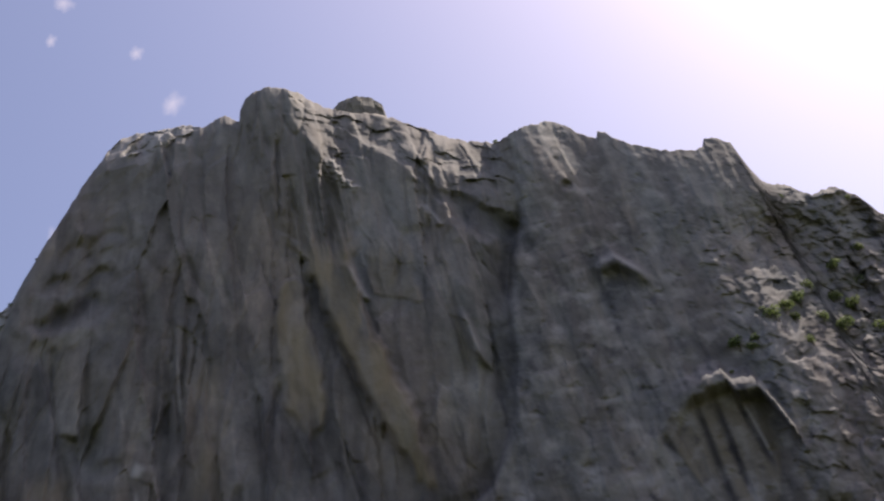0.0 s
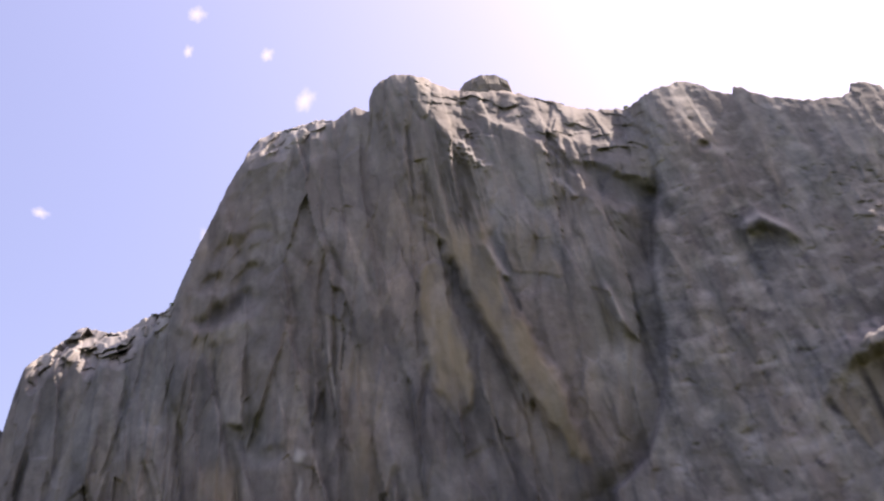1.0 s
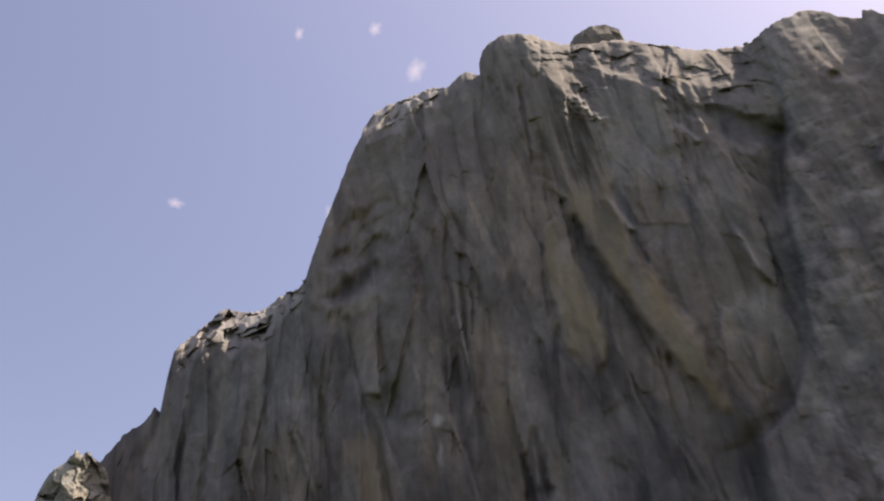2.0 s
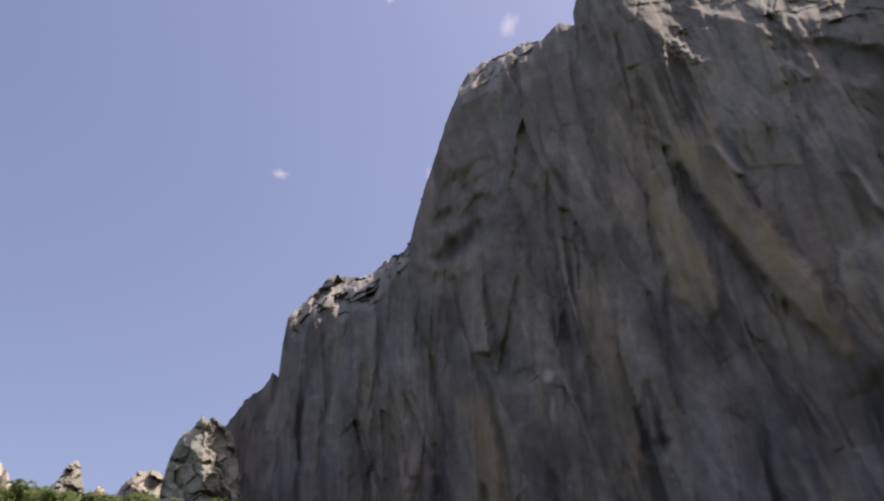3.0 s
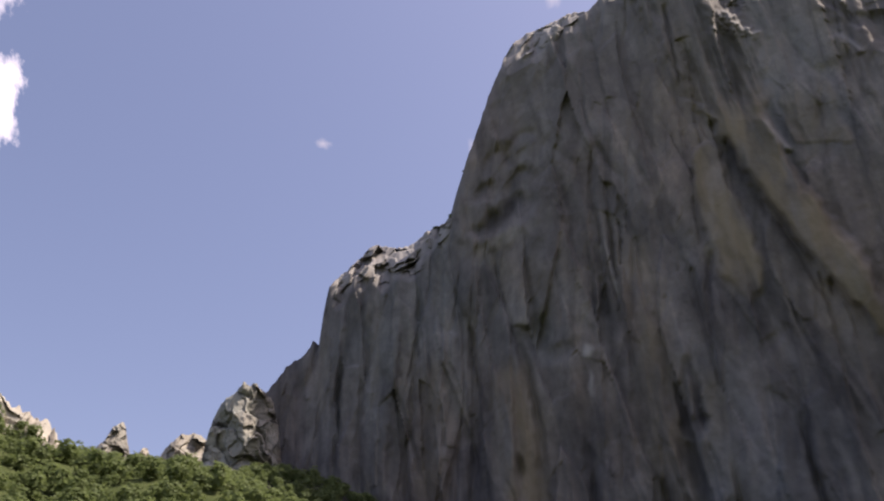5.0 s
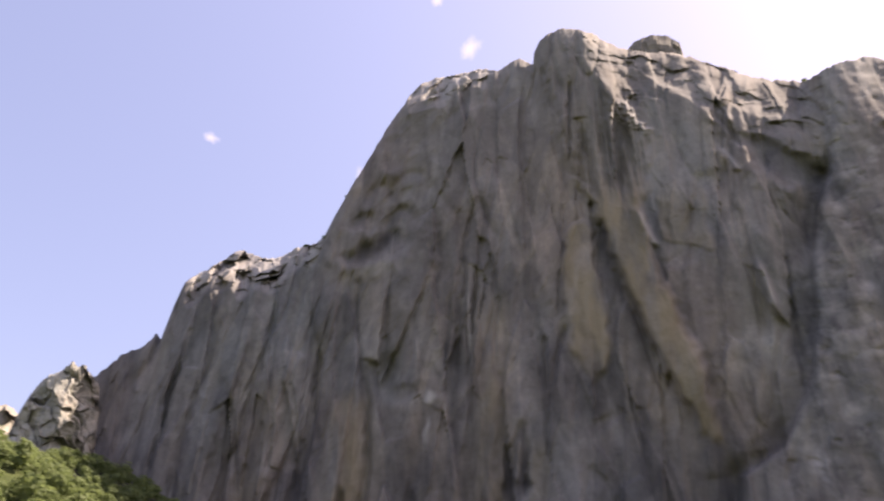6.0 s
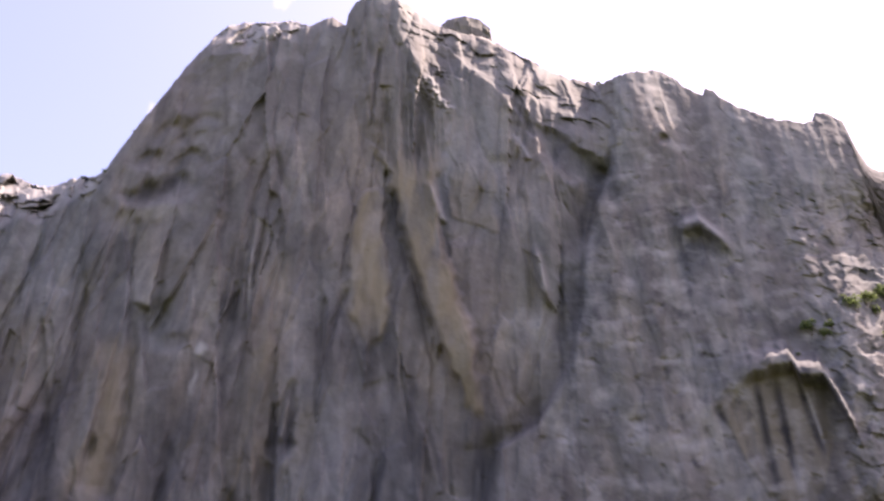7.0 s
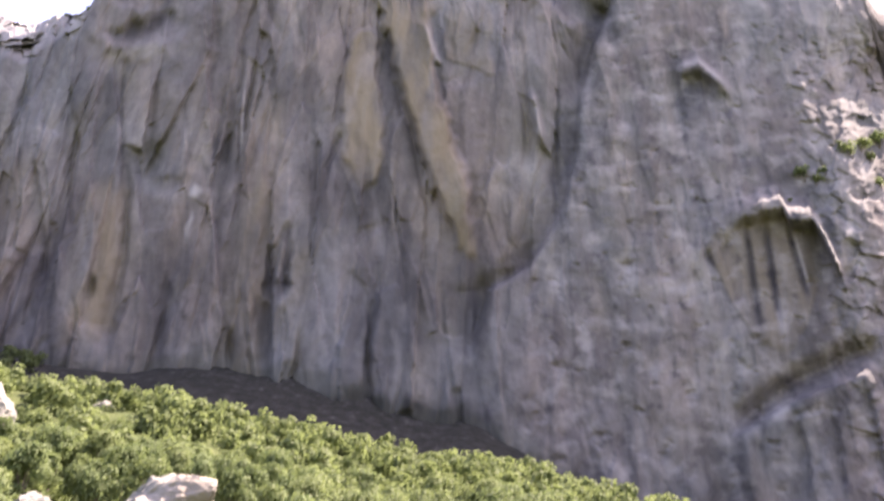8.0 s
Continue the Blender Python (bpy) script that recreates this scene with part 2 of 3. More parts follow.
PILLAR_LEFT = ((-47, 378), (-46, 354), (-42, 325), (-36, 295), (-31, 274), (-25, 258), (-21, 242), (-17, 224), (-11, 201), (-5, 180), (1, 163), (10, 141))
PILLAR_RIGHT = ((-18, 378), (-15, 340), (-9, 320), (-4, 300), (-4, 273), (-6, 250), (-4, 229), (2, 201), (7, 185), (10, 170), (12, 141))
TONGUE_LEFT = ((-32, 252), (-35, 246), (-38, 231), (-39, 211), (-37, 187), (-30, 172))
TONGUE_RIGHT = ((-28, 252), (-25, 245), (-26, 230), (-23, 210), (-22, 191), (-26, 172))
RAMP = ((70, 258), (61, 238), (54, 215), (51, 189), (45, 166), (37, 149), (30, 139), (16, 130), (10, 108))


def between(x, z, left, right, edge=1.6):
    """1 between two lines that run down the wall, with crisp edges."""
    a = np.interp(z, [p[1] for p in left][::-1], [p[0] for p in left][::-1])
    b = np.interp(z, [p[1] for p in right][::-1], [p[0] for p in right][::-1])
    return smooth(-edge, edge, x - a) * smooth(-edge, edge, b - x) * smooth(left[-1][1] - 1, left[-1][1] + 6, z)


def relief(x, z):
    """How far the rock stands out from the wall's line, in metres, and its tints: stains, painted shade and painted
    sunlight.
    """
    wx, wz = x + 4 * grad(x / 32, z / 60, 60) + 1.2 * grad(x / 9, z / 20, 61) + 0.7 * grad(x / 3, z / 5, 63), z + 7 * grad(x / 26, z / 30, 62) + 2 * grad(x / 7, z / 8, 64)
    top = skyline(x) - z
    rugged = np.clip(0.5 + 0.9 * grad(x / 45, z / 45, 70), 0, 1)
    calm = np.clip(0.5 + 1.0 * grad(x / 38, z / 60, 71), 0, 1)
    right = smooth(148, 192, x + 0.2 * (z - 180)) * (1 - 0.8 * smooth(205, 250, z) * (1 - smooth(170, 196, x)))
    # large bulges, hanging flutes and the fissures between them
    d = 5.0 * fbm(x / 75, z / 120, 2, 1) + 1.7 * fbm(wx / 22, wz / 110, 2, 5, ridged=True) + 0.7 * fbm(wx / 9, wz / 50, 2, 8)
    fx = x + 3.5 * grad(x / 60, z / 110, 65) + 0.7 * grad(x / 9, z / 40, 66) + 0.5 * grad(x / 3, z / 6, 69)
    pitted = smooth(40, 60, x + 0.25 * (200 - z)) * (1 - right) * (1 - 0.1 * smooth(240, 290, z)) * (1 - smooth(250, 290, z) * (1 - smooth(66, 84, x)))
    scooped = smooth(-84, -102, x + 3 * grad(x / 12, z / 12, 68)) * smooth(222, 240, z) * smooth(-154, -146, x)
    fluted = (1 - 0.9 * pitted) * (1 - right) * (1 - 0.8 * scooped)
    d = d - fluted * (3.0 * fissures(fx / 24, z / 130, 0.06, 41) * calm + 1.8 * fissures(fx / 15, z / 90, 0.055, 42) * rugged)
    d = d + 0.55 * scallops(wx / 18, wz / 60, 2, 12) * (0.3 + 0.7 * rugged) * (1 - 0.6 * pitted) + 0.4 * fbm(wx / 10, wz / 22, 2, 13)
    d = d + scooped * 3.4 * bowls((x + 5 * grad(x / 15, z / 15, 55)) / 19, (z + 7 * grad(x / 15, z / 15, 56) + 0.5 * x) / 22, 57) + scooped * 0.8 * bowls(wx / 7, (wz - 0.4 * x) / 9, 58)
    tall, age = facets(fx / 14, (z + 0.5 * wz + 0.8 * x) / 120, 51, 90)
    mid, age2 = facets((fx + 0.06 * z) / 9.5, (0.5 * z + 0.5 * wz - 0.3 * fx) / 40, 54, 80)
    small, age3 = facets((fx - 0.03 * z) / 4, (0.6 * z + 0.4 * wz + 0.2 * fx) / 19, 52, 60)
    ex = x + 1.9 * grad(x / 8, z / 11, 80) + 0.7 * grad(x / 3, z / 5, 81)
    p_left, p_right = (np.interp(z, [p[1] for p in side][::-1], [p[0] for p in side][::-1]) for side in (PILLAR_LEFT, PILLAR_RIGHT))
    ragged = ex + smooth(245, 275, z) * smooth(-2, 5, x - 0.5 * (p_left + p_right)) * (3.0 * grad(x / 7, z / 11, 82) + 1.4 * grad(x / 3, z / 4.5, 83))
    wide, wide_l = 1.7 + 7 * smooth(243, 280, z), 1.7 + 5 * smooth(262, 300, z)
    pillar = smooth(-wide_l, wide_l, ragged - p_left) * smooth(-wide, wide, p_right + 0.5 * wide - ragged) * smooth(140, 147, z)
    tongue = between(ex, z, TONGUE_LEFT, TONGUE_RIGHT, 1.9) * (1 - smooth(248, 251, z))
    plain = np.clip(pillar * smooth(275, 250, z) + tongue, 0, 1)
    d = d * (1 - 0.55 * plain) + (1 - 0.8 * plain) * (1 - 0.6 * scooped) * (3.4 * tall * (1 - 0.9 * pitted) + 1.3 * mid * (1 - 0.7 * pitted) + 0.6 * small * (0.35 + 0.65 * rugged))
    fresh = 0.5 + 0.2 * age + 0.17 * age2 + 0.09 * age3 * rugged + 0.08 * fbm(wx / 12, wz / 30, 3, 53)
    d = d + 0.25 * blocks(wx / 4.5, wz / 10, 4, 30) * rugged + 0.2 * fbm(x / 3, z / 4.2, 3, 12) - 5 * (1 - 0.8 * smooth(68, 78, x) * (1 - smooth(168, 178, x))) * np.exp(-np.maximum(top, 0) / 4.0)
    # slabs between the summit and the saddle lean back in broken steps
    low = np.interp(x, (-22, -12, -2, 6, 20, 36, 50, 62, 72), (345, 326, 308, 322, 311, 293, 281, 268, 256)) + 4 * grad(x / 9, z / 9, 16)
    slab = smooth(-24, -14, x) * (1 - smooth(64, 80, x)) * np.maximum(z - low, 0)
    d = d - np.maximum(z - 150, 0) * (0.08 * smooth(40, 75, x) + 0.12 * smooth(80, 115, x)) - 0.14 * np.maximum(z - 228, 0) * smooth(-24, 26, x) * (1 - smooth(58, 76, x)) - 0.5 * slab + np.minimum(slab, 9) * (0.5 * blocks((wx - wz) / 48, (wx + wz) / 15, 17, 60) + 0.26 * blocks((wx - wz) / 17, (wx + wz) / 7, 19, 50) + 0.1 * fbm(x / 5, z / 5, 3, 18))
    # the broken tops of the shoulder and of the left corner
    broken = smooth(-222, -212, x) * (1 - smooth(-158, -150, x)) * np.maximum(16 + 11 * np.exp(-((x + 188) / 13) ** 2) + 7 * grad(x / 11, x * 0, 25) - top, 0)
    d = d - 0.95 * broken + np.minimum(broken, 9) * (1.7 * blocks((x + 0.4 * z) / 14, (z - 0.5 * x) / 11, 23, 160) + 0.9 * blocks((x - 0.3 * z) / 6, (z + 0.3 * x) / 5.5, 24, 120))
    corner = smooth(-116, -108, x) * (1 - smooth(-78, -66, x)) * np.maximum(14 + 9 * np.exp(-((x + 98) / 7) ** 2) + 4 * grad(x / 7, x * 0, 28) - top, 0)
    d = d - 0.6 * corner + np.minimum(corner, 7) * (1.3 * blocks((wx + 0.3 * z) / 14, (wz - 0.4 * x) / 9, 26, 70) + 0.7 * blocks((wx - 0.5 * z) / 6, (wz + 0.3 * x) / 5.5, 27, 50))
    d = d - 0.9 * smooth(-60, -52, x) * (1 - smooth(-50, -46, x)) * np.maximum(6 - top, 0)
    # beyond the overhang the wall turns away, and past the last tooth the ridge falls in rounded steps
    turned = smooth(128, 146, x) * (1 - smooth(225, 255, z))
    d = d - 0.42 * np.maximum(x - 134, 0) * smooth(134, 165, x) * (1 - 0.5 * smooth(215, 250, z)) + turned * (2.4 * blocks(wx / 9, wz / 10, 38, 60) + 1.4 * blocks(x / 4, z / 4.5, 39, 50) + 0.5 * fbm(x / 3, z / 3, 2, 47))
    d = d - 0.2 * right * np.maximum(z - 110, 0) + right * (1.8 * blocks(wx / 11, wz / 13, 36, 60) + 2.2 * scallops((x + 0.5 * z) / 15, (z - 0.4 * x) / 12, 33) + 2.4 * blocks(x / 6, z / 5, 35, 50) + 1.3 * blocks(x / 2.8, z / 3, 37, 40) + 1.0 * fbm(x / 6, z / 5, 3, 34))
    # the pillar that hangs from the summit, and the tongue beside it
    d = d + pillar * smooth(138, 172, z) * (8.5 - 1.5 * smooth(225, 260, z) + 2 * smooth(270, 320, z)) - 2.8 * upright(x, z, ((-21, 246), (-17, 224), (-11, 201), (-5, 180), (1, 163)), 3, 1.5)
    hang = np.clip(fbm(fx / 5.5, z / 90, 2, 15, ridged=True) - 0.1, 0, 1)
    drapes = pillar * smooth(252, 272, z) * (1 - smooth(325, 350, z))
    d = d - 4.6 * drapes * hang
    d = d + 3.6 * tongue - 1.6 * hollow(x, z, -22.5, 236, 3.0, 15)
    # panel, lens-shaped streaks and flutes
    panel = smooth(1, 3, ex) * (1 - smooth(19, 22, ex)) * smooth(229, 232, z + 0.5 * ex - 4) * (1 - smooth(252, 266, z))
    d = d + 1.5 * panel - 1.4 * hollow(wx, wz, 11, 225, 13, 3.5)
    d = d + 4.0 * upright(x, z, ((36, 215), (39, 192)), 2.5, 1.5, 4) - 3 * upright(x, z, ((33, 242), (34, 185)), 3, 1.2) - 2.6 * upright(x, z, ((46, 232), (43, 172)), 3.5, 1.5)
    for cx, za, zb, w, dep in ((-82, 236, 186, 2.4, 3.6), (-76, 226, 182, 1.8, 2.8), (-72, 245, 200, 2.2, -2.4), (-88, 222, 188, 2.0, 2.6), (-66, 196, 110, 5, -3), (-79, 176, 110, 3, -2.4),
                               (-131, 172, 108, 8, -3.4), (-145, 210, 118, 3, 4), (-160, 205, 125, 4.5, -3), (-172, 228, 130, 2.5, 3.4), (-198, 228, 140, 3.5, 4), (-186, 218, 140, 4.5, -3), (-118, 170, 105, 3, 3), (-98, 150, 100, 4, 2.5), (-212, 205, 150, 3, 3), (119, 84, 58, 2.5, 2.8), (129, 88, 58, 2.0, 2.4), (139, 92, 60, 2.6, 3.0)):
        d = d - dep * upright(wx, z, ((cx, za), (cx - 0.04 * (za - zb), zb)), w, w * 0.5, 9)
    # the big corner, and the pitted buttress beside it
    recess = smooth(-3, 9, low - z) * (1 - smooth(9, 34, low - z)) * smooth(26, 46, x) * (1 - smooth(67, 74, x))
    d = d - 5 * recess - 5 * upright(x, z, ((71, 266), (68, 252), (61, 238), (54, 215)), 11, 2.5, 8) - 5.5 * upright(x, z, RAMP, 9, 1.8)
    d = d + pitted * (2 + 0.9 * fbm(x / 13, z / 15, 3, 31) - 2.6 * np.clip(fbm(x / 7, z / 8, 3, 32) - 0.5, 0, 1))
    # overlaps and lit flakes
    d = d + 3.4 * shelf(wx + 2 * grad(x / 6, z / 6, 48), wz, ((26, 306), (32, 292), (42, 274), (54, 250), (62, 246)), 14, 3, 8)
    d = d + 3.0 * upright(x, z, ((31, 277), (36, 263)), 3.0, 1.4, 1.5) + 4.5 * upright(x, z, ((-6, 252), (-1, 231)), 2.5, 1.4, 2) + 2.6 * upright(x, z, ((-9, 290), (-6, 255)), 2.5, 0.9, 4)
    d = d + 8.0 * shelf(x, z, ((95, 224), (103, 226), (113, 214)), 5, 5.0) + 2.5 * upright(x, z, ((104, 215), (104, 180)), 5, 7) - 3 * hollow(x, z, 92, 205, 3, 16)
    jag = x + 2.2 * grad(x / 3.5, z / 4.5, 84) + 1.2 * grad(x / 1.7, z / 2.2, 85)
    d = d + 3.6 * upright(jag, z, ((-9, 318), (-2, 303), (3, 294)), 3.0, 1.4, 3) + 2.5 * upright(jag, z, ((-13, 318), (-6, 300)), 2.0, 1.0, 3) + 2.2 * upright(jag, z, ((-4, 326), (2, 312)), 2.0, 1.0, 3)
    # brow, arches and hollows
    d = d - 5.0 * hollow(wx, wz, -123, 253 , 15, 5) + 3.0 * shelf(wx, wz, ((-141, 249), (-125, 247), (-104, 243)), 10, 2.0)
    for cx, cz, r in ((-109, 284, 9), (-124, 284, 6), (-112, 265, 7), (-131, 268, 5)):
        q = np.hypot(x - cx, (z - cz) * 0.75)
        d = d - 3.0 * np.exp(-((q - r) / 2.6) ** 2) * smooth(cz - 6, cz + 2, z) - 1.5 * np.exp(-(q / (0.7 * r)) ** 2)
    for cx, cz, rx, rz, dep in ((-113, 188, 6, 9, 5), (95, 272, 2.4, 2.8, 5), (14, 128, 3, 12, 3), (-106, 177, 7, 4, 3), (-74, 111, 1.5, 6, 4), (-57, 114, 2.0, 10, 3),
                                (-128, 134, 2, 5, 3), (58, 228, 5, 14, 4), (72, 205, 4, 10, 3), (131, 222, 4, 9, 3)):
        d = d - dep * hollow(x, z, cx, cz, rx, rz)
    gap = np.interp(z, (126, 130, 134, 142, 150, 158, 161), (0.7, 3.4, 4.8, 4.8, 3.9, 1.7, 0.4))
    mouth = np.interp(z, (129, 145, 161), (-59.6, -59.4, -57.4))
    cave = smooth(1.5, -1.2, np.abs(ex - mouth) - gap) * smooth(124, 135, z) * (1 - smooth(155, 162, z))
    rod = smooth(1.1, -0.9, np.abs(x + 58.6 - 0.06 * (z - 142)) - 0.9) * smooth(133, 138, z) * (1 - smooth(148, 155, z))
    d = d - 4 * cave * (1 - 0.7 * rod) * (0.55 + 0.45 * smooth(152, 138, z)) - 2.5 * upright(x, z, ((-61, 128), (-62, 104)), 3.5, 1.5, 4)
    # roof with its lit lip, the ochre face that it shelters, and the ledge and pillar beneath
    lip = np.interp(x, (91, 100, 109, 119, 125, 127, 135, 139, 143), (145, 154, 160, 162, 165, 158, 158, 146, 128)) + 1.5 * grad(x / 5.5, x * 0, 78) + 0.5 * grad(x / 1.6, x * 0, 79)
    span = smooth(90, 95, x) * (1 - smooth(139, 143, x))
    under = lip - z
    d = d + (11 + 3 * grad(x / 7, z / 9, 77)) * span * (0.15 + 0.85 * smooth(101, 118, x)) * np.where(under > 0, 1 - smooth(2, 8, under), np.exp(-(under / (4.2 + 1.5 * grad(x / 4, z / 3, 76))) ** 2))
    sole = np.interp(x, (90, 98, 102, 108, 118, 126, 131, 138), (144, 137, 123, 110, 105, 115, 127, 144))
    ochre_face = smooth(90, 96, x) * (1 - smooth(131, 136, x)) * smooth(-2, 2, z - sole) * smooth(2, 8, under)
    bars = upright(x, z, ((111, 152), (110, 116)), 1.6, 1.0) + upright(x, z, ((118, 152), (117, 118)), 1.3, 1.0) + upright(x, z, ((126, 152), (128, 126)), 1.2, 1.0) + upright(x, z, ((95, 146), (99, 128)), 2, 1.2)
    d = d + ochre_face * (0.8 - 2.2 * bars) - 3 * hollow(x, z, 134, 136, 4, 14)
    d = d + 5.5 * shelf(x, z, ((97, 76), (116, 87), (135, 94), (145, 98)), 32, 1.6) - 9 * shelf(x, z, ((98, 81), (118, 94), (136, 102), (147, 106)), 4, 4.5)
    ochre = 1.2 * pillar * (1 - 0.75 * smooth(248, 290, z)) + 1.2 * tongue + ochre_face * (0.85 - 0.5 * bars) + 1.05 * upright(wx, z, ((-128, 178), (-126, 116)), 10, 10) + 0.6 * panel
    ochre = ochre + 0.8 * upright(wx, z, ((-66, 215), (-70, 95)), 7, 6) + 0.5 * upright(wx, z, ((-165, 190), (-168, 130)), 8, 8) + 0.5 * upright(wx, z, ((-52, 150), (-50, 100)), 6, 5) + 0.35 * hollow(wx, wz, 78, 175, 14, 18) + 0.35 * hollow(wx, wz, -108, 210, 9, 16) + 0.3 * smooth(0, 12, slab)
    ochre = 0.66 * ochre * np.clip(0.8 + 0.7 * fbm(wx / 8, wz / 30, 3, 90), 0, 1.1)
    # dark water streaks; cave, grooves, brow and corner get their shade in colour too
    stain_shade = cave * (0.3 + 0.35 * smooth(147, 138, z) + 0.2 * smooth(-58.5, -56, x)) * (1 - 0.8 * rod) + 0.3 * upright(x, z, ((-60, 128), (-61, 106)), 3.5, 2.5, 4) + 0.32 * np.clip(fbm(wx / 9, wz / 75, 3, 95) - 0.25, 0, 1) + 0.4 * upright(x, z, ((-21, 246), (-17, 224), (-11, 201), (-5, 180)), 3, 1.2) + 0.3 * fissures(fx / 13, z / 60, 0.08, 42) * rugged
    stain_shade = stain_shade + 0.3 * hollow(x, z, -5, 135, 22, 26) + 0.3 * recess + 0.6 * hollow(wx, wz, -123, 253, 14, 4) + 0.35 * upright(x, z, RAMP, 6, 2) + 0.6 * ochre_face * bars
    stain_shade = stain_shade + 0.28 * drapes * hang
    # strip along the wall's foot and the far left end: shade painted dark
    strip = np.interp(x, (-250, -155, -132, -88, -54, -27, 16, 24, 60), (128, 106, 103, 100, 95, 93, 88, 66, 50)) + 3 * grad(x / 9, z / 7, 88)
    stain_shade = stain_shade + 0.09 * smooth(205, 165, z) * smooth(-75, -50, x) * (1 - smooth(60, 80, x)) + 0.24 * hollow(x, z, 105, 115, 62, 85) + 0.12 * shelf(x, z, ((98, 81), (118, 94), (136, 102), (147, 106)), 4, 6) + 0.6 * pitted * np.clip(fbm(x / 6, z / 6, 4, 92) - 0.3, 0, 1) + 0.75 * smooth(3, -3, z - strip) + 0.4 * hollow(wx, wz, -103, 133, 12, 26) + 0.35 * hollow(wx, wz, -150, 128, 9, 28) + 0.35 * upright(wx, z, ((-143, 178), (-141, 118)), 4, 2.5) + 0.45 * smooth(-224, -242, x)
    chalk_sun = 0.9 * hollow(ex, z, -94, 174, 2.0, 3.2) + 0.5 * hollow(ex, z, -94.5, 160, 1.2, 6) + 0.5 * upright(x, z, ((-79, 222), (-77.5, 188)), 0.7, 0.7) + 0.4 * hollow(x, z, 82, 130, 9, 4) + 0.5 * upright(x, z, ((37, 213), (39, 196)), 0.6, 0.8, 3)
    # pale mottling; hook, flakes, ledge top and broken tops are whitened as sunlit
    chalk_sun = chalk_sun + 0.15 * smooth(255, 300, z + 6 * grad(x / 25, z / 25, 86)) * smooth(-125, -105, x) * (1 - smooth(60, 80, x)) + 0.16 * smooth(72, 90, x) * smooth(225, 262, z) + 0.4 * upright(jag, z, ((-9, 318), (-2, 303), (3, 294)), 2.0, 1.4, 3) + 0.5 * upright(x, z, ((-5.5, 250), (-0.5, 231)), 1.0, 1.0, 2) + 0.5 * upright(x, z, ((32, 276), (36.5, 264)), 1.0, 1.0, 2) + 0.5 * shelf(x, z, ((96, 226), (103, 228), (112, 217)), 1.5, 2.5) + 0.55 * np.clip(broken / 9, 0, 1) + 0.45 * np.clip(corner / 7, 0, 1) + 0.38 * hollow(wx, wz, -122, 242, 15, 5) + 0.45 * pitted * np.clip(fbm(x / 9, z / 8, 4, 98), 0, 1) + 0.35 * np.clip(fbm(wx / 9, wz / 45, 3, 97) - 0.35, 0, 1) + 0.5 * upright(x, z, ((127.5, 149), (129, 130)), 0.5, 0.7, 2)
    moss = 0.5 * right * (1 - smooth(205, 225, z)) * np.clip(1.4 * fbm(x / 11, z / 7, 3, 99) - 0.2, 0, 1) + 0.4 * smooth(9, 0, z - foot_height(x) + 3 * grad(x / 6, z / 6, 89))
    return d, ochre, stain_shade, chalk_sun, moss, fresh


def foot_height(x):
    return ground_height(x, wall_line(x))


COLS, ROWS = 960, 520
wall_x = np.linspace(-300, 300, COLS)
v = np.linspace(0, 1, ROWS)[:, None]
foot = ground_height(wall_x, wall_line(wall_x)) - 6
X = np.repeat(wall_x[None, :], ROWS, 0)
Z = foot[None, :] + v * (skyline(wall_x) - foot)[None, :]
DEP, OCHRE, STAIN_SHADE, CHALK_SUN, MOSS, FRESH = relief(X, Z)
Y = wall_line(X)
reach = np.sqrt(X * X + Y * Y + Z * Z)
face = np.stack([X, Y, Z], -1) * (1 - DEP / reach)[..., None]
rim = face[-1]
back = [rim + np.array(o) for o in ((0.0, 5.0, -0.6), (0.0, 16.0, -6.0), (0.0, 45.0, -30.0))]
back.append(np.stack([rim[:, 0] * 1.1, rim[:, 1] + 150, foot], -1))
body = np.concatenate([face, np.stack(back)], 0)
tints = {"ochre": OCHRE, "stain_shade": STAIN_SHADE, "chalk_sun": CHALK_SUN, "moss": MOSS, "fresh": FRESH}
cliff = tagged(new("cliff"), "sheer grey limestone cliff with ochre streaks, in shade", "cliff")
cliff.location = (0, 300, 60)
for part_name, xa, xb, label in (("shoulder", -301, -152, "fluted lower shoulder with sunlit broken top"), ("headwall", -152, 70, "tall streaked headwall with ochre ribs and a cave"),
                                 ("buttress", 70, 176, "pitted grey buttress with an ochre overhang"), ("ridge", 176, 301, "broken ridge with green scrub")):
    a, b = np.searchsorted(wall_x, xa), min(np.searchsorted(wall_x, xb) + 1, COLS)
    piece = body[:, a:b]
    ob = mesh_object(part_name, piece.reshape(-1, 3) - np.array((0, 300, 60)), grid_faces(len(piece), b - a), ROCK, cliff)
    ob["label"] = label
    for key, values in tints.items():
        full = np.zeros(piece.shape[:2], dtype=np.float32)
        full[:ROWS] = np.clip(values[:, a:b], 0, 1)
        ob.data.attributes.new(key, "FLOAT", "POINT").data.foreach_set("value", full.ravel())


# ---- loose rocks ----
def at(az, el, rho):
    """A place by heading, elevation and level distance from the eye."""
    a = radians(az)
    return Vector((rho * math.sin(a), rho * math.cos(a), rho * math.tan(radians(el))))


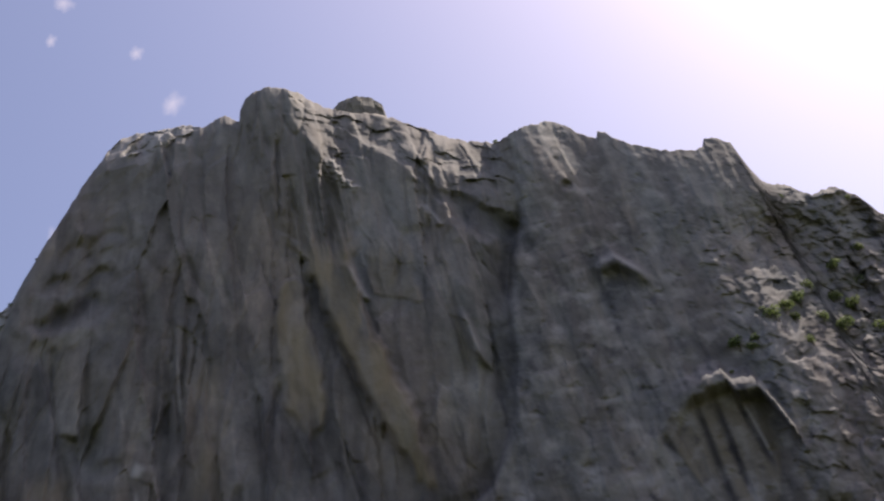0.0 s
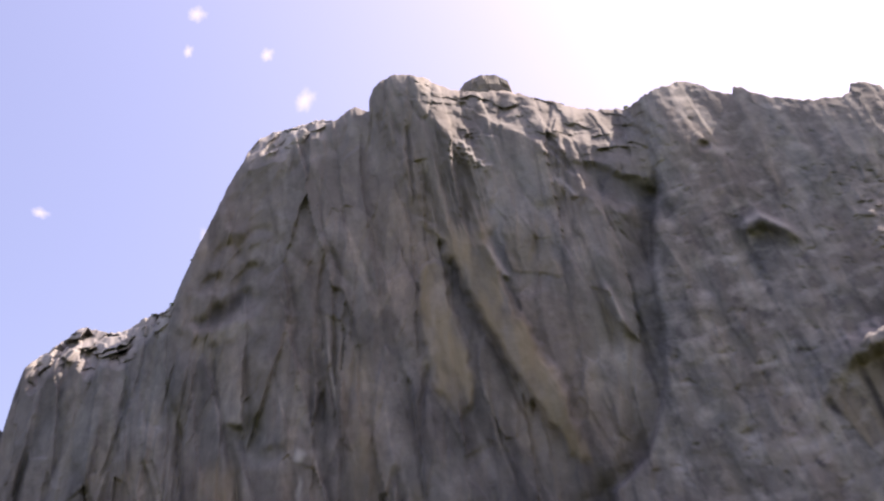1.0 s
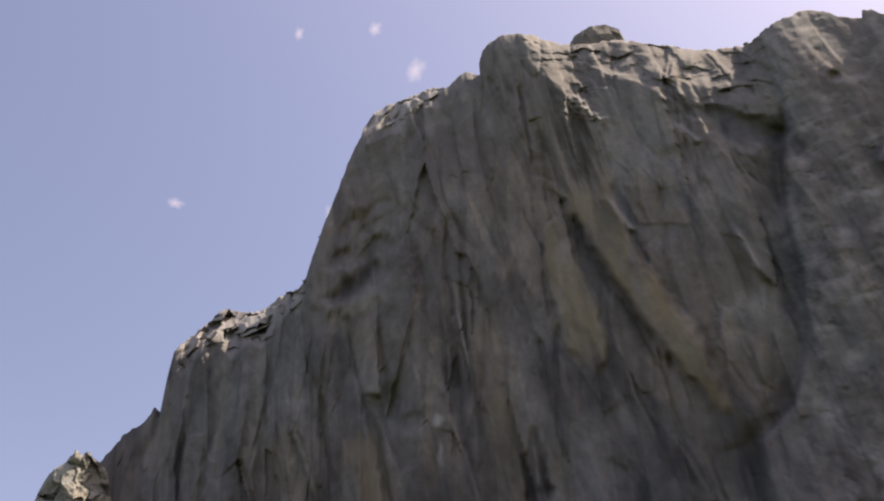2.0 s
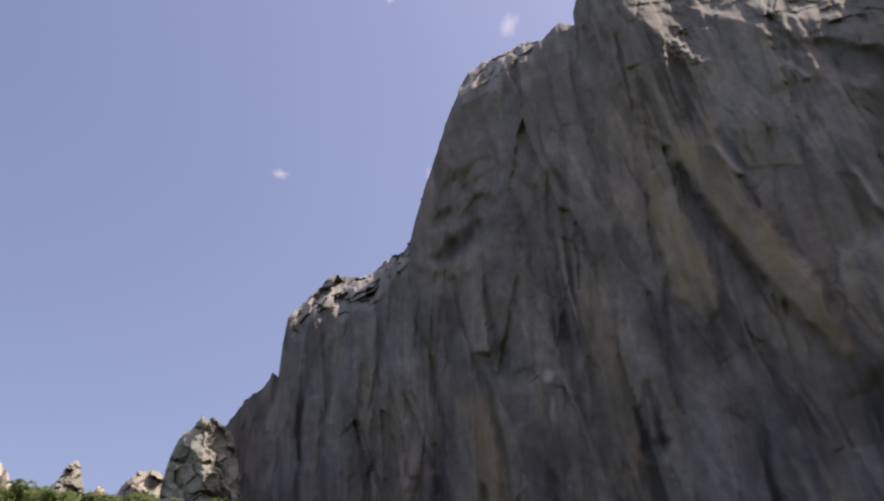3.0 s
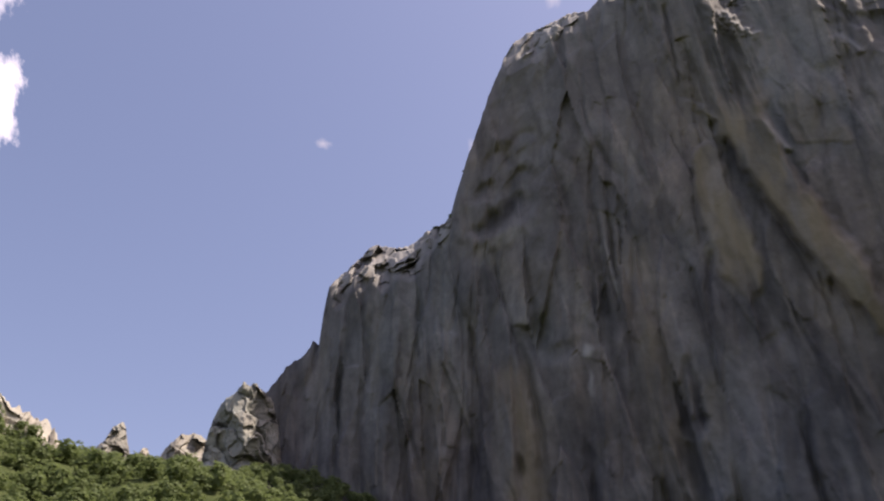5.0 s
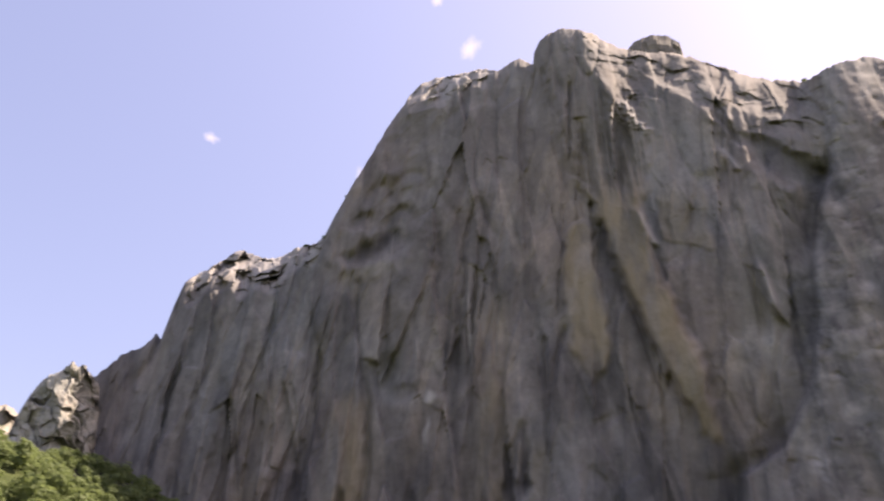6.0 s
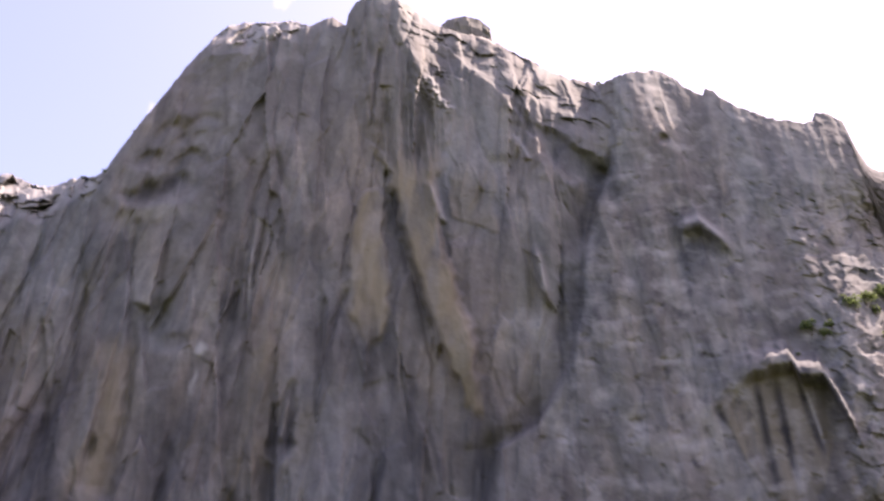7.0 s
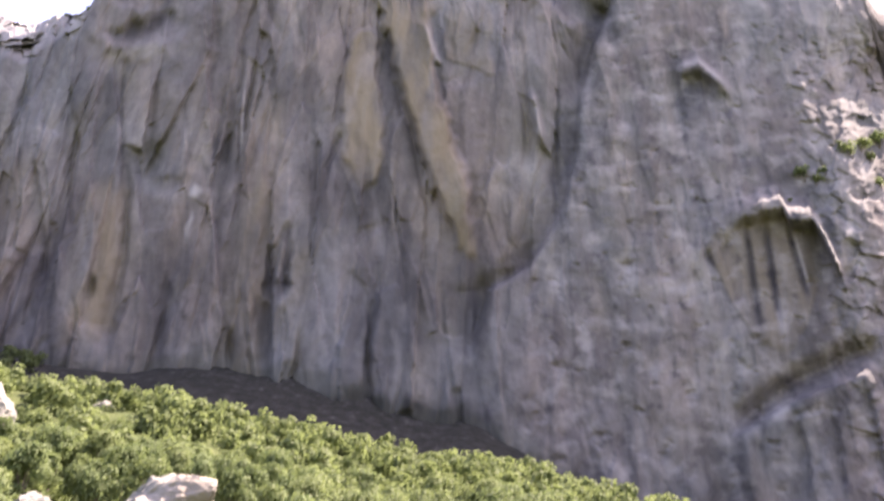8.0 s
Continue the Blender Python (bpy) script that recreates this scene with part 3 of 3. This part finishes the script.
def chunk(seed, w, dp, h, detail=3, rough=0.06):
    """One angular block of rock as a bmesh, standing on z = 0."""
    r = random.Random(seed)
    bm = bmesh.new()
    for k in range(26):
        u, a = r.uniform(-1, 1), r.uniform(0, 2 * math.pi)
        c = math.sqrt(1 - u * u)
        f = r.uniform(0.82, 1.0)
        bm.verts.new((c * math.cos(a) * f * w / 2, c * math.sin(a) * f * dp / 2, (u * f * 0.62 + 0.4) * h))
    bmesh.ops.convex_hull(bm, input=bm.verts)
    bmesh.ops.delete(bm, geom=[p for p in bm.verts if not p.link_faces], context="VERTS")
    for k in range(detail):
        bmesh.ops.subdivide_edges(bm, edges=bm.edges[:], cuts=1, use_grid_fill=True)
        bmesh.ops.triangulate(bm, faces=bm.faces[:])
    size = (w + dp + h) / 3
    off = Vector((seed * 7.3, seed * 3.1, seed * 1.7))
    for p in bm.verts:
        q = p.co * (3.2 / size) + off
        p.co += (p.co - Vector((0, 0, h * 0.4))).normalized() * size * rough * (noise.fractal(q, 0.8, 2.1, 4) + 0.6 * (noise.ridged_multi_fractal(q * 0.7, 0.9, 2.1, 3, 0.9, 2.0) - 1.1))
    return bm


def as_mesh(name, bm, mat, parent=None):
    me = bpy.data.meshes.new(name)
    bm.to_mesh(me)
    bm.free()
    me.materials.append(mat)
    ob = new(name, me)
    ob.parent = parent
    return ob


def rock(name, place, size, seed, label, category, turn=0.0):
    """A single boulder whose base sits at place; size: width, depth, height."""
    ob = as_mesh(name, chunk(seed, size[0], size[1], size[2], 4, 0.07), BOULDER_ROCK)
    ob.matrix_world = pose(*place, 0, 0, turn)
    return tagged(ob, label, category)


def crag(name, profile, rho, thick, seed, label, grain=1.0, lean=0.75, bumpy=1.0, pieces=(), mat=PALE_ROCK, skew=0.6):
    """A rock that ends in a given skyline (heading, elevation) at a level distance, rounded in plan, broken into blocks, standing in the ground."""
    az = np.linspace(profile[0][0], profile[-1][0], 90)
    width = abs(profile[-1][0] - profile[0][0]) * math.pi / 180 * rho
    a = np.radians(az)
    top = rho * np.tan(np.radians(np.interp(az, [q[0] for q in profile], [q[1] for q in profile])))
    top = top + 0.05 * bumpy * width * fbm(az * 2.2, az * 0 + seed, 3, seed)
    low = ground_height(rho * np.sin(a), rho * np.cos(a)) - 2
    top = np.maximum(top, low + 1)
    n_up = 80
    v_ = np.linspace(0, 1, n_up)[:, None]
    z = low + v_ * (top - low)
    u = (az - az[0]) / (az[-1] - az[0])
    across = np.repeat((u * width)[None, :], n_up, 0)
    wx, wz = across + 0.1 * width * grad(across / width * 4, z / width * 4, seed), z + 0.1 * width * grad(across / width * 4 + 9, z / width * 4, seed + 1)
    k = width / 6 * grain
    out = thick * (1 - np.abs(2 * u ** skew - 1) ** 1.2) + bumpy * 1.9 * k * blocks((wx + 0.5 * wz) / (2.3 * k), (wz - 0.3 * wx) / (2.6 * k), seed, 300) + bumpy * 0.8 * k * blocks(wx / (0.8 * k), (wz + 0.4 * wx) / (1.0 * k), seed + 3, 200) + bumpy * 0.1 * k * fbm(across / k * 3, z / k * 3, 3, seed)
    out = out - lean * (z - low) * 0.5 - 0.25 * thick * np.exp(-(top - z) / (0.08 * width))
    base = np.stack([np.sin(a) * rho + 0 * z, np.cos(a) * rho + 0 * z, z], -1)
    front = base * (1 - out / np.linalg.norm(base, axis=-1))[..., None]
    rear = [front[-1] * (1 + f * thick / rho) - np.array((0, 0, 1.0)) * g_ * (top - low)[:, None] for f, g_ in ((0.3, 0.05), (0.9, 0.35), (1.4, 1.3))]
    grid = np.concatenate([front, np.stack(rear)], 0)
    centre = grid[0].mean(0)
    if pieces:
        ob = new(name)
        cuts = [0] + [int(89 * c) for c, _ in pieces]
        for i, (_, piece_name) in enumerate(pieces):
            sub = grid[:, cuts[i]:cuts[i + 1] + 1]
            mesh_object(piece_name, sub.reshape(-1, 3) - centre, grid_faces(len(sub), sub.shape[1]), mat, ob, False)
    else:
        ob = mesh_object(name, grid.reshape(-1, 3) - centre, grid_faces(len(grid), 90), PALE_ROCK, None, False)
    ob.location = centre
    return tagged(ob, label, "rock")


crag("rock_tower", ((-43.3, 23.0), (-43.0, 24.6), (-42.5, 26.1), (-41.8, 26.6), (-41.1, 27.4), (-40.4, 27.4), (-39.6, 26.9), (-39.0, 26.4), (-38.6, 25.0), (-38.2, 22.6)), 352, 17, 3, "jagged pale rock tower at the cliff's foot, half sunlit", 1.0, 0.15, 1.0, ((0.35, "pinnacle"), (0.7, "main_block"), (1.0, "flank")), TOWER_ROCK, 0.95)
crag("rock_outcrop", ((-46.1, 22.4), (-45.6, 23.3), (-45.0, 23.9), (-44.4, 24.25), (-43.6, 24.2), (-43.0, 23.8), (-42.6, 22.6)), 386, 13, 5, "low broken pale outcrop on the skyline")
crag("rock_spire", ((-50.2, 22.4), (-49.4, 23.4), (-48.9, 24.3), (-48.5, 24.5), (-48.2, 24.3), (-47.9, 23.3), (-47.5, 22.4)), 388, 12, 8, "pointed pale limestone spire on the grassy skyline")
crag("boulder", ((-47.4, 22.5), (-47.0, 23.2), (-46.7, 23.2), (-46.3, 22.5)), 384, 4, 9, "small pale boulder beside the spire")
crag("rock_outcrop", ((-58.3, 23.6), (-57.7, 25.3), (-57.1, 25.5), (-56.7, 25.75), (-56.1, 25.5), (-55.5, 25.0), (-55.0, 24.5), (-54.7, 24.75), (-53.9, 24.4), (-53.4, 24.1), (-52.7, 24.1), (-52.1, 23.3), (-51.6, 22.4)), 206, 7, 12, "long weathered grey outcrop among green shrubs on the crest", 0.55)
crag("rock_outcrop", ((-62.2, 24.0), (-61.4, 26.2), (-60.7, 26.5), (-59.9, 26.1), (-59.0, 24.0)), 206, 6, 15, "grey weathered outcrop at the top of the green slope")
crag("boulder", ((-56.4, 23.2), (-56.0, 24.5), (-55.5, 24.5), (-55.1, 23.2)), 196, 3, 16, "pale boulder among shrubs on the hillside")
crag("summit_knob", ((-0.9, 48.2), (-0.5, 49.4), (0.3, 49.9), (1.8, 50.1), (3.2, 49.9), (4.3, 49.3), (4.8, 47.0)), 362, 9, 31, "rounded grey rock knob on the summit ridge", 1.6, 0.25, 0.3).data.materials[0] = GREY_ROCK

# heading, elevation of the top, level distance, width, depth
for az, el, rho, w, dp, seed, label in (
        (-16.5, 11.8, 112, 29, 14, 21, "large pale limestone boulder among sunlit treetops"),
        (-26.5, 16.0, 160, 7.5, 6, 24, "tall pale boulder rising from the forest"),
        (-23.6, 10.4, 112, 8, 6, 26, "flat pale boulder among the trees"),
        (-20.6, 15.0, 192, 5, 4, 28, "small pale rock showing between tree crowns")):
    p = at(az, el, rho)
    g = float(ground_height(np.array(p.x), np.array(p.y))) - 1.0
    rock("boulder", (p.x, p.y, g), (w, dp, max(p.z - g, 3)), seed, label, "boulder", seed * 40)
# stones that show on the scrubby crest to the west: heading, elevation of the top, level distance, width
for az, el, rho, w, seed, label in (
        (-53.9, 23.5, 192, 2.6, 41, "small pale rock among low green scrub"), (-52.7, 23.15, 190, 2.2, 43, "small white rock half hidden by scrub"),
        (-52.4, 24.0, 200, 3.0, 44, "pale angular rock on the scrubby crest"), (-56.6, 22.1, 176, 2.4, 46, "white stone showing between shrubs")):
    p = at(az, el, rho)
    g = float(ground_height(np.array(p.x), np.array(p.y))) - 1.0
    rock("boulder", (p.x, p.y, g), (w, 0.8 * w, max(p.z - g, 0.7 * w)), seed, label, "boulder", seed * 40)


# ---- trees ----
def crown_mesh(name, seed, leaves, leaf, height=6.5, width=5.5, lobes=15):
    """A crown of many leaves that sit on small rounded boughs; the boughs leave gaps and an uneven outline."""
    r = np.random.RandomState(seed)
    way = r.normal(size=(lobes, 3)) + np.array((0, 0, 0.35))
    way /= np.linalg.norm(way, axis=1)[:, None]
    cen = way * r.uniform(0.55, 1.0, lobes)[:, None] * np.array((0.33 * width, 0.33 * width, 0.36 * height)) + np.array((0, 0, 0.56 * height))
    rad_ = r.uniform(0.13, 0.23, lobes) * width
    w = r.choice(lobes, leaves, p=rad_ ** 2 / (rad_ ** 2).sum())
    d = r.normal(size=(leaves, 3)) + np.array((0, 0, 0.25))
    d /= np.linalg.norm(d, axis=1)[:, None]
    c = cen[w] + d * (rad_[w] * r.uniform(0.74, 1.16, leaves))[:, None] * np.array((1, 1, 0.85))
    up = d + way[w] * 0.5 + r.normal(size=(leaves, 3)) * 0.6 + np.array((0, 0, 0.3))
    a = np.cross(up, r.normal(size=(leaves, 3)))
    a /= np.linalg.norm(a, axis=1)[:, None]
    b = np.cross(up, a)
    b /= np.linalg.norm(b, axis=1)[:, None]
    s = (leaf * r.uniform(0.6, 1.3, leaves))[:, None]
    quad = np.stack([c - a * s, c - b * s * 0.6, c + a * s, c + b * s * 0.6], 1)
    return quad.reshape(-1, 3), np.arange(leaves * 4).reshape(-1, 4)


def trunk_bm(seed, height):
    bm = bmesh.new()
    r = random.Random(seed)
    for k in range(4):
        a = r.uniform(0, 6.3)
        tip = Vector((0, 0, height * 0.62)) if k == 0 else Vector((math.cos(a) * 1.5, math.sin(a) * 1.5, height * r.uniform(0.55, 0.75)))
        start = Vector((0, 0, -0.6)) if k == 0 else Vector((0, 0, height * 0.25))
        way = tip - start
        m = Matrix.Translation((start + tip) / 2) @ way.to_track_quat("Z", "Y").to_matrix().to_4x4()
        bmesh.ops.create_cone(bm, cap_ends=True, segments=7, radius1=0.16 if k == 0 else 0.09, radius2=0.04, depth=way.length, matrix=m)
    return bm


kinds = []
for s in range(6):
    hgt, wid = (7.0, 8.0, 9.0, 7.4, 6.2, 9.6)[s], (6.6, 7.0, 7.0, 7.4, 6.0, 6.4)[s]
    tree = tagged(new("tree"), "bushy green deciduous tree on the sunlit hillside", "tree", "trees of the hillside")
    bm = trunk_bm(s, hgt)
    me = bpy.data.meshes.new("trunk")
    bm.to_mesh(me)
    bm.free()
    me.materials.append(bark_mat)
    tr = new("trunk", me)
    tr.parent = tree
    mesh_object("crown", *crown_mesh("crown", s + 50, 2100, 0.25, hgt, wid), LEAF, tree, False)
    kinds.append(tree)

rng = np.random.RandomState(4)
spots = []
while len(spots) < 1250:
    az, rho = rng.uniform(-66, 30), math.sqrt(rng.uniform(80 ** 2, 300 ** 2))
    if rho > 222 and (az > -31 or rng.rand() < 0.3):
        continue
    q = np.array((rho * math.sin(radians(az)), rho * math.cos(radians(az))))
    if rho * math.cos(radians(az)) > 285 or (rho < 107 and -26 < az < -9):
        continue
    if any(abs(az - a) < b and -c < rho - r_ < 5 for a, b, c, r_ in ((-26.5, 2.4, 16, 160), (-23.2, 2.4, 14, 112), (-16.4, 5, 14, 112), (-20.6, 1.2, 10, 192), (-57, 1.8, 10, 212), (-55.6, 1.0, 10, 196), (-54.4, 1.2, 8, 208), (-60.6, 1.6, 14, 208))):
        continue
    if all((q[0] - o[0]) ** 2 + (q[1] - o[1]) ** 2 > 3.6 ** 2 for o in spots):
        spots.append((q[0], q[1], rho))
while len(spots) < 1500:
    # dark scrub close under the wall
    q = (rng.uniform(-245, -130), rng.uniform(215, 292))
    if all((q[0] - o[0]) ** 2 + (q[1] - o[1]) ** 2 > 2.6 ** 2 for o in spots):
        spots.append((q[0], q[1], math.hypot(*q)))
spots.sort(key=lambda o: o[2])
near, rest = spots[:300], [(*o, "tall") for o in spots[300:]]
while len(rest) < 2300:
    # low scrub that closes the gaps on the slope to the west
    az, rho = rng.uniform(-66, -37), math.sqrt(rng.uniform(110 ** 2, 330 ** 2))
    rest.append((rho * math.sin(radians(az)), rho * math.cos(radians(az)), rho, "low"))
while len(rest) < 2900:
    # and between the trees below the wall
    az, rho = rng.uniform(-37, 20), math.sqrt(rng.uniform(108 ** 2, 215 ** 2))
    if not (rho < 122 and -24 < az < -10):
        rest.append((rho * math.sin(radians(az)), rho * math.cos(radians(az)), rho, "low"))
for i, (x, y, rho) in enumerate(near):
    src = kinds[i % 6]
    m = pose(x, y, float(ground_height(np.array(x), np.array(y))), 0, 0, rng.uniform(0, 360))
    if i < 6:
        src.matrix_world = m
    else:
        copy_thing(src, m)
pool = [crown_mesh("crown", s + 80, 300, 0.52, 7.4, 6.6, 12) for s in range(6)]
low_pool = [crown_mesh("crown", s + 90, 180, 0.46, 4.0, 6.2, 9) for s in range(4)]
vs, fs, base = [], [], 0
for i, (x, y, rho, size) in enumerate(rest):
    q, f = pool[i % 6] if size == "tall" else low_pool[i % 4]
    a, s = rng.uniform(0, 6.28), rng.uniform(0.6, 1.15)
    c, sn_ = math.cos(a) * s, math.sin(a) * s
    vs.append(np.stack([q[:, 0] * c - q[:, 1] * sn_ + x, q[:, 0] * sn_ + q[:, 1] * c + y, q[:, 2] * s * 0.9 - 1.0 + float(ground_height(np.array(x), np.array(y)))], -1))
    fs.append(f + base)
    base += len(q)
woods = mesh_object("woods", np.concatenate(vs), np.concatenate(fs), LEAF, None, False)
tagged(woods, "dense green scrub forest on the slope below the cliff", "woods", kind="stuff")


# a slender young tree that stands up from the crest
p = at(-59.4, 24.0, 186)
g = float(ground_height(np.array(p.x), np.array(p.y)))
sapling = tagged(new("young_tree"), "slender young tree standing above the scrub on the crest", "tree")
bm = bmesh.new()
for k in range(9):
    a, h = k * 2.4, 1.5 + k * 0.85
    start, tip = (Vector((0, 0, -0.5)), Vector((0.2, 0, 10.6))) if k == 0 else (Vector((0.1, 0, h)), Vector((math.cos(a) * (1.9 - 0.15 * k), math.sin(a) * (1.9 - 0.15 * k), h + 1.2)))
    way = tip - start
    bmesh.ops.create_cone(bm, cap_ends=True, segments=6, radius1=0.1 if k == 0 else 0.05, radius2=0.02, depth=way.length, matrix=Matrix.Translation((start + tip) / 2) @ way.to_track_quat("Z", "Y").to_matrix().to_4x4())
me = bpy.data.meshes.new("trunk")
bm.to_mesh(me)
bm.free()
me.materials.append(bark_mat)
new("trunk", me).parent = sapling
tiers = [crown_mesh("crown", 140 + k, 170, 0.3, h, w, 8) for k, (h, w) in enumerate(((13.5, 1.9), (9.5, 3.2), (6.4, 4.2)))]
mesh_object("crown", np.concatenate([q for q, f in tiers]), np.concatenate([f + 680 * k for k, (q, f) in enumerate(tiers)]), LEAF, sapling, False)
sapling.matrix_world = pose(p.x, p.y, g)


def on_wall(x, z):
    """The place on the cliff's surface at that stretch and height of the wall."""
    a, b = np.array([[float(x)]]), np.array([[float(z)]])
    q = np.array((x, wall_line(x), z))
    return Vector(q * (1 - float(relief(a, b)[0][0, 0]) / np.linalg.norm(q)))


bush = tagged(new("bush"), "green shrub rooted in a crack of the cliff", "bush", "shrubs on the cliff")
bush_stem = bmesh.new()
for k in range(5):
    a = k * 1.26
    tip = Vector((math.cos(a) * 0.8, math.sin(a) * 0.8, 1.1))
    start = Vector((0, 0, -0.4))
    bmesh.ops.create_cone(bush_stem, cap_ends=True, segments=5, radius1=0.07, radius2=0.02, depth=(tip - start).length, matrix=Matrix.Translation((start + tip) / 2) @ (tip - start).to_track_quat("Z", "Y").to_matrix().to_4x4())
as_mesh("stem", bush_stem, bark_mat, bush)
mesh_object("crown", *crown_mesh("crown", 160, 420, 0.22, 2.6, 3.6), LEAF, bush, False)
first = True
for x, z, k in ((135, 172, 2.2), (139, 170, 1.7), (143, 174, 1.4), (154, 181, 2.6), (158, 184, 2.3), (160, 179, 2.0), (165, 186, 2.4), (150, 186, 1.2), (172, 192, 2.0), (170, 176, 2.4), (178, 184, 2.2), (185, 198, 2.3), (162, 168, 1.7),
                (176, 170, 2.6), (184, 178, 2.7), (192, 188, 2.4), (198, 205, 2.0), (190, 166, 2.8), (-151, 264.5, 1.0), (-142.5, 289, 0.5), (70, 306, 0.9), (-160, 262, 0.7), (181, 240, 1.0), (206, 232, 1.2), (128, 163, 0.6)):
    m = Matrix.Translation(on_wall(x, z)) @ pose(0, 0, 0, 20, 0, x * 37) @ Matrix.Scale(k, 4)
    if first:
        bush.matrix_world = m
        first = False
    else:
        b = copy_thing(bush, Matrix.Identity(4))
        b.matrix_world = m


# ---- clouds ----
def cloud_material(name, strength, soft, scale):
    m = bpy.data.materials.new(name)
    m.use_nodes = True
    n, l = m.node_tree.nodes, m.node_tree.links
    n.remove(n["Principled BSDF"])
    tc, ln, ns = n.new("ShaderNodeTexCoord"), n.new("ShaderNodeVectorMath"), n.new("ShaderNodeTexNoise")
    ln.operation = "LENGTH"
    l.new(tc.outputs["Object"], ln.inputs[0])
    l.new(tc.outputs["Object"], ns.inputs["Vector"])
    ns.inputs["Scale"].default_value, ns.inputs["Detail"].default_value, ns.inputs["Roughness"].default_value = scale, 7, 0.62
    add = n.new("ShaderNodeMath")
    add.operation = "MULTIPLY_ADD"
    l.new(ns.outputs["Fac"], add.inputs[0])
    add.inputs[1].default_value = 1.7
    sub = n.new("ShaderNodeMath")
    sub.operation = "SUBTRACT"
    l.new(ln.outputs["Value"], sub.inputs[1])
    sub.inputs[0].default_value = -0.15
    l.new(sub.outputs[0], add.inputs[2])
    mr = n.new("ShaderNodeMapRange")
    mr.inputs["From Min"].default_value, mr.inputs["From Max"].default_value = 0.0, soft
    l.new(add.outputs[0], mr.inputs["Value"])
    em, tr, ms = n.new("ShaderNodeEmission"), n.new("ShaderNodeBsdfTransparent"), n.new("ShaderNodeMixShader")
    em.inputs["Strength"].default_value = strength
    em.inputs["Color"].default_value = (0.95, 0.96, 1.0, 1)
    l.new(mr.outputs[0], ms.inputs[0])
    l.new(tr.outputs[0], ms.inputs[1])
    l.new(em.outputs[0], ms.inputs[2])
    l.new(ms.outputs[0], n["Material Output"].inputs[0])
    return m


PUFF, BANK = cloud_material("thin_cloud", 0.75, 2.0, 0.8), cloud_material("bright_cloud", 1.6, 0.5, 1.3)
for az, el, w, h, lean, mat, label in (
        (-66.2, 45.0, 8.4, 16.0, -14, BANK, "large bright white cumulus cloud"), (-61.6, 41.2, 4.6, 8.8, -22, BANK, "ragged white lobe of the cumulus cloud"), (-65.3, 39.4, 3.6, 6.0, -10, BANK, "white lower lobe of the cumulus cloud"), (-36.4, 42.4, 1.6, 1.0, 20, PUFF, "tiny white cloud puff in the blue"),
        (-15.0, 50.4, 1.8, 2.4, 20, PUFF, "small wispy cloud above the ridge"), (-26.1, 53.0, 0.9, 1.2, 0, PUFF, "tiny wisp of cloud"),
        (-25.4, 55.2, 1.6, 1.6, 30, PUFF, "small faint cloud wisp"), (-18.5, 53.1, 1.3, 1.3, 0, PUFF, "faint cloud wisp"), (-23.8, 42.0, 1.4, 2.0, -20, PUFF, "cloud wisp behind the cliff edge")):
    c = at(az, el, 3000)
    dist = c.length
    k = dist * math.tan(radians(1)) / 2
    ob = mesh_object("cloud", [(-1.6, -1.6, 0), (1.6, -1.6, 0), (1.6, 1.6, 0), (-1.6, 1.6, 0)], [(0, 1, 2, 3)], mat)
    ob.matrix_world = look(c, EYE, lean) @ Matrix.Diagonal((w * k, h * k, k, 1))
    tagged(ob, label, "cloud", kind="structure")
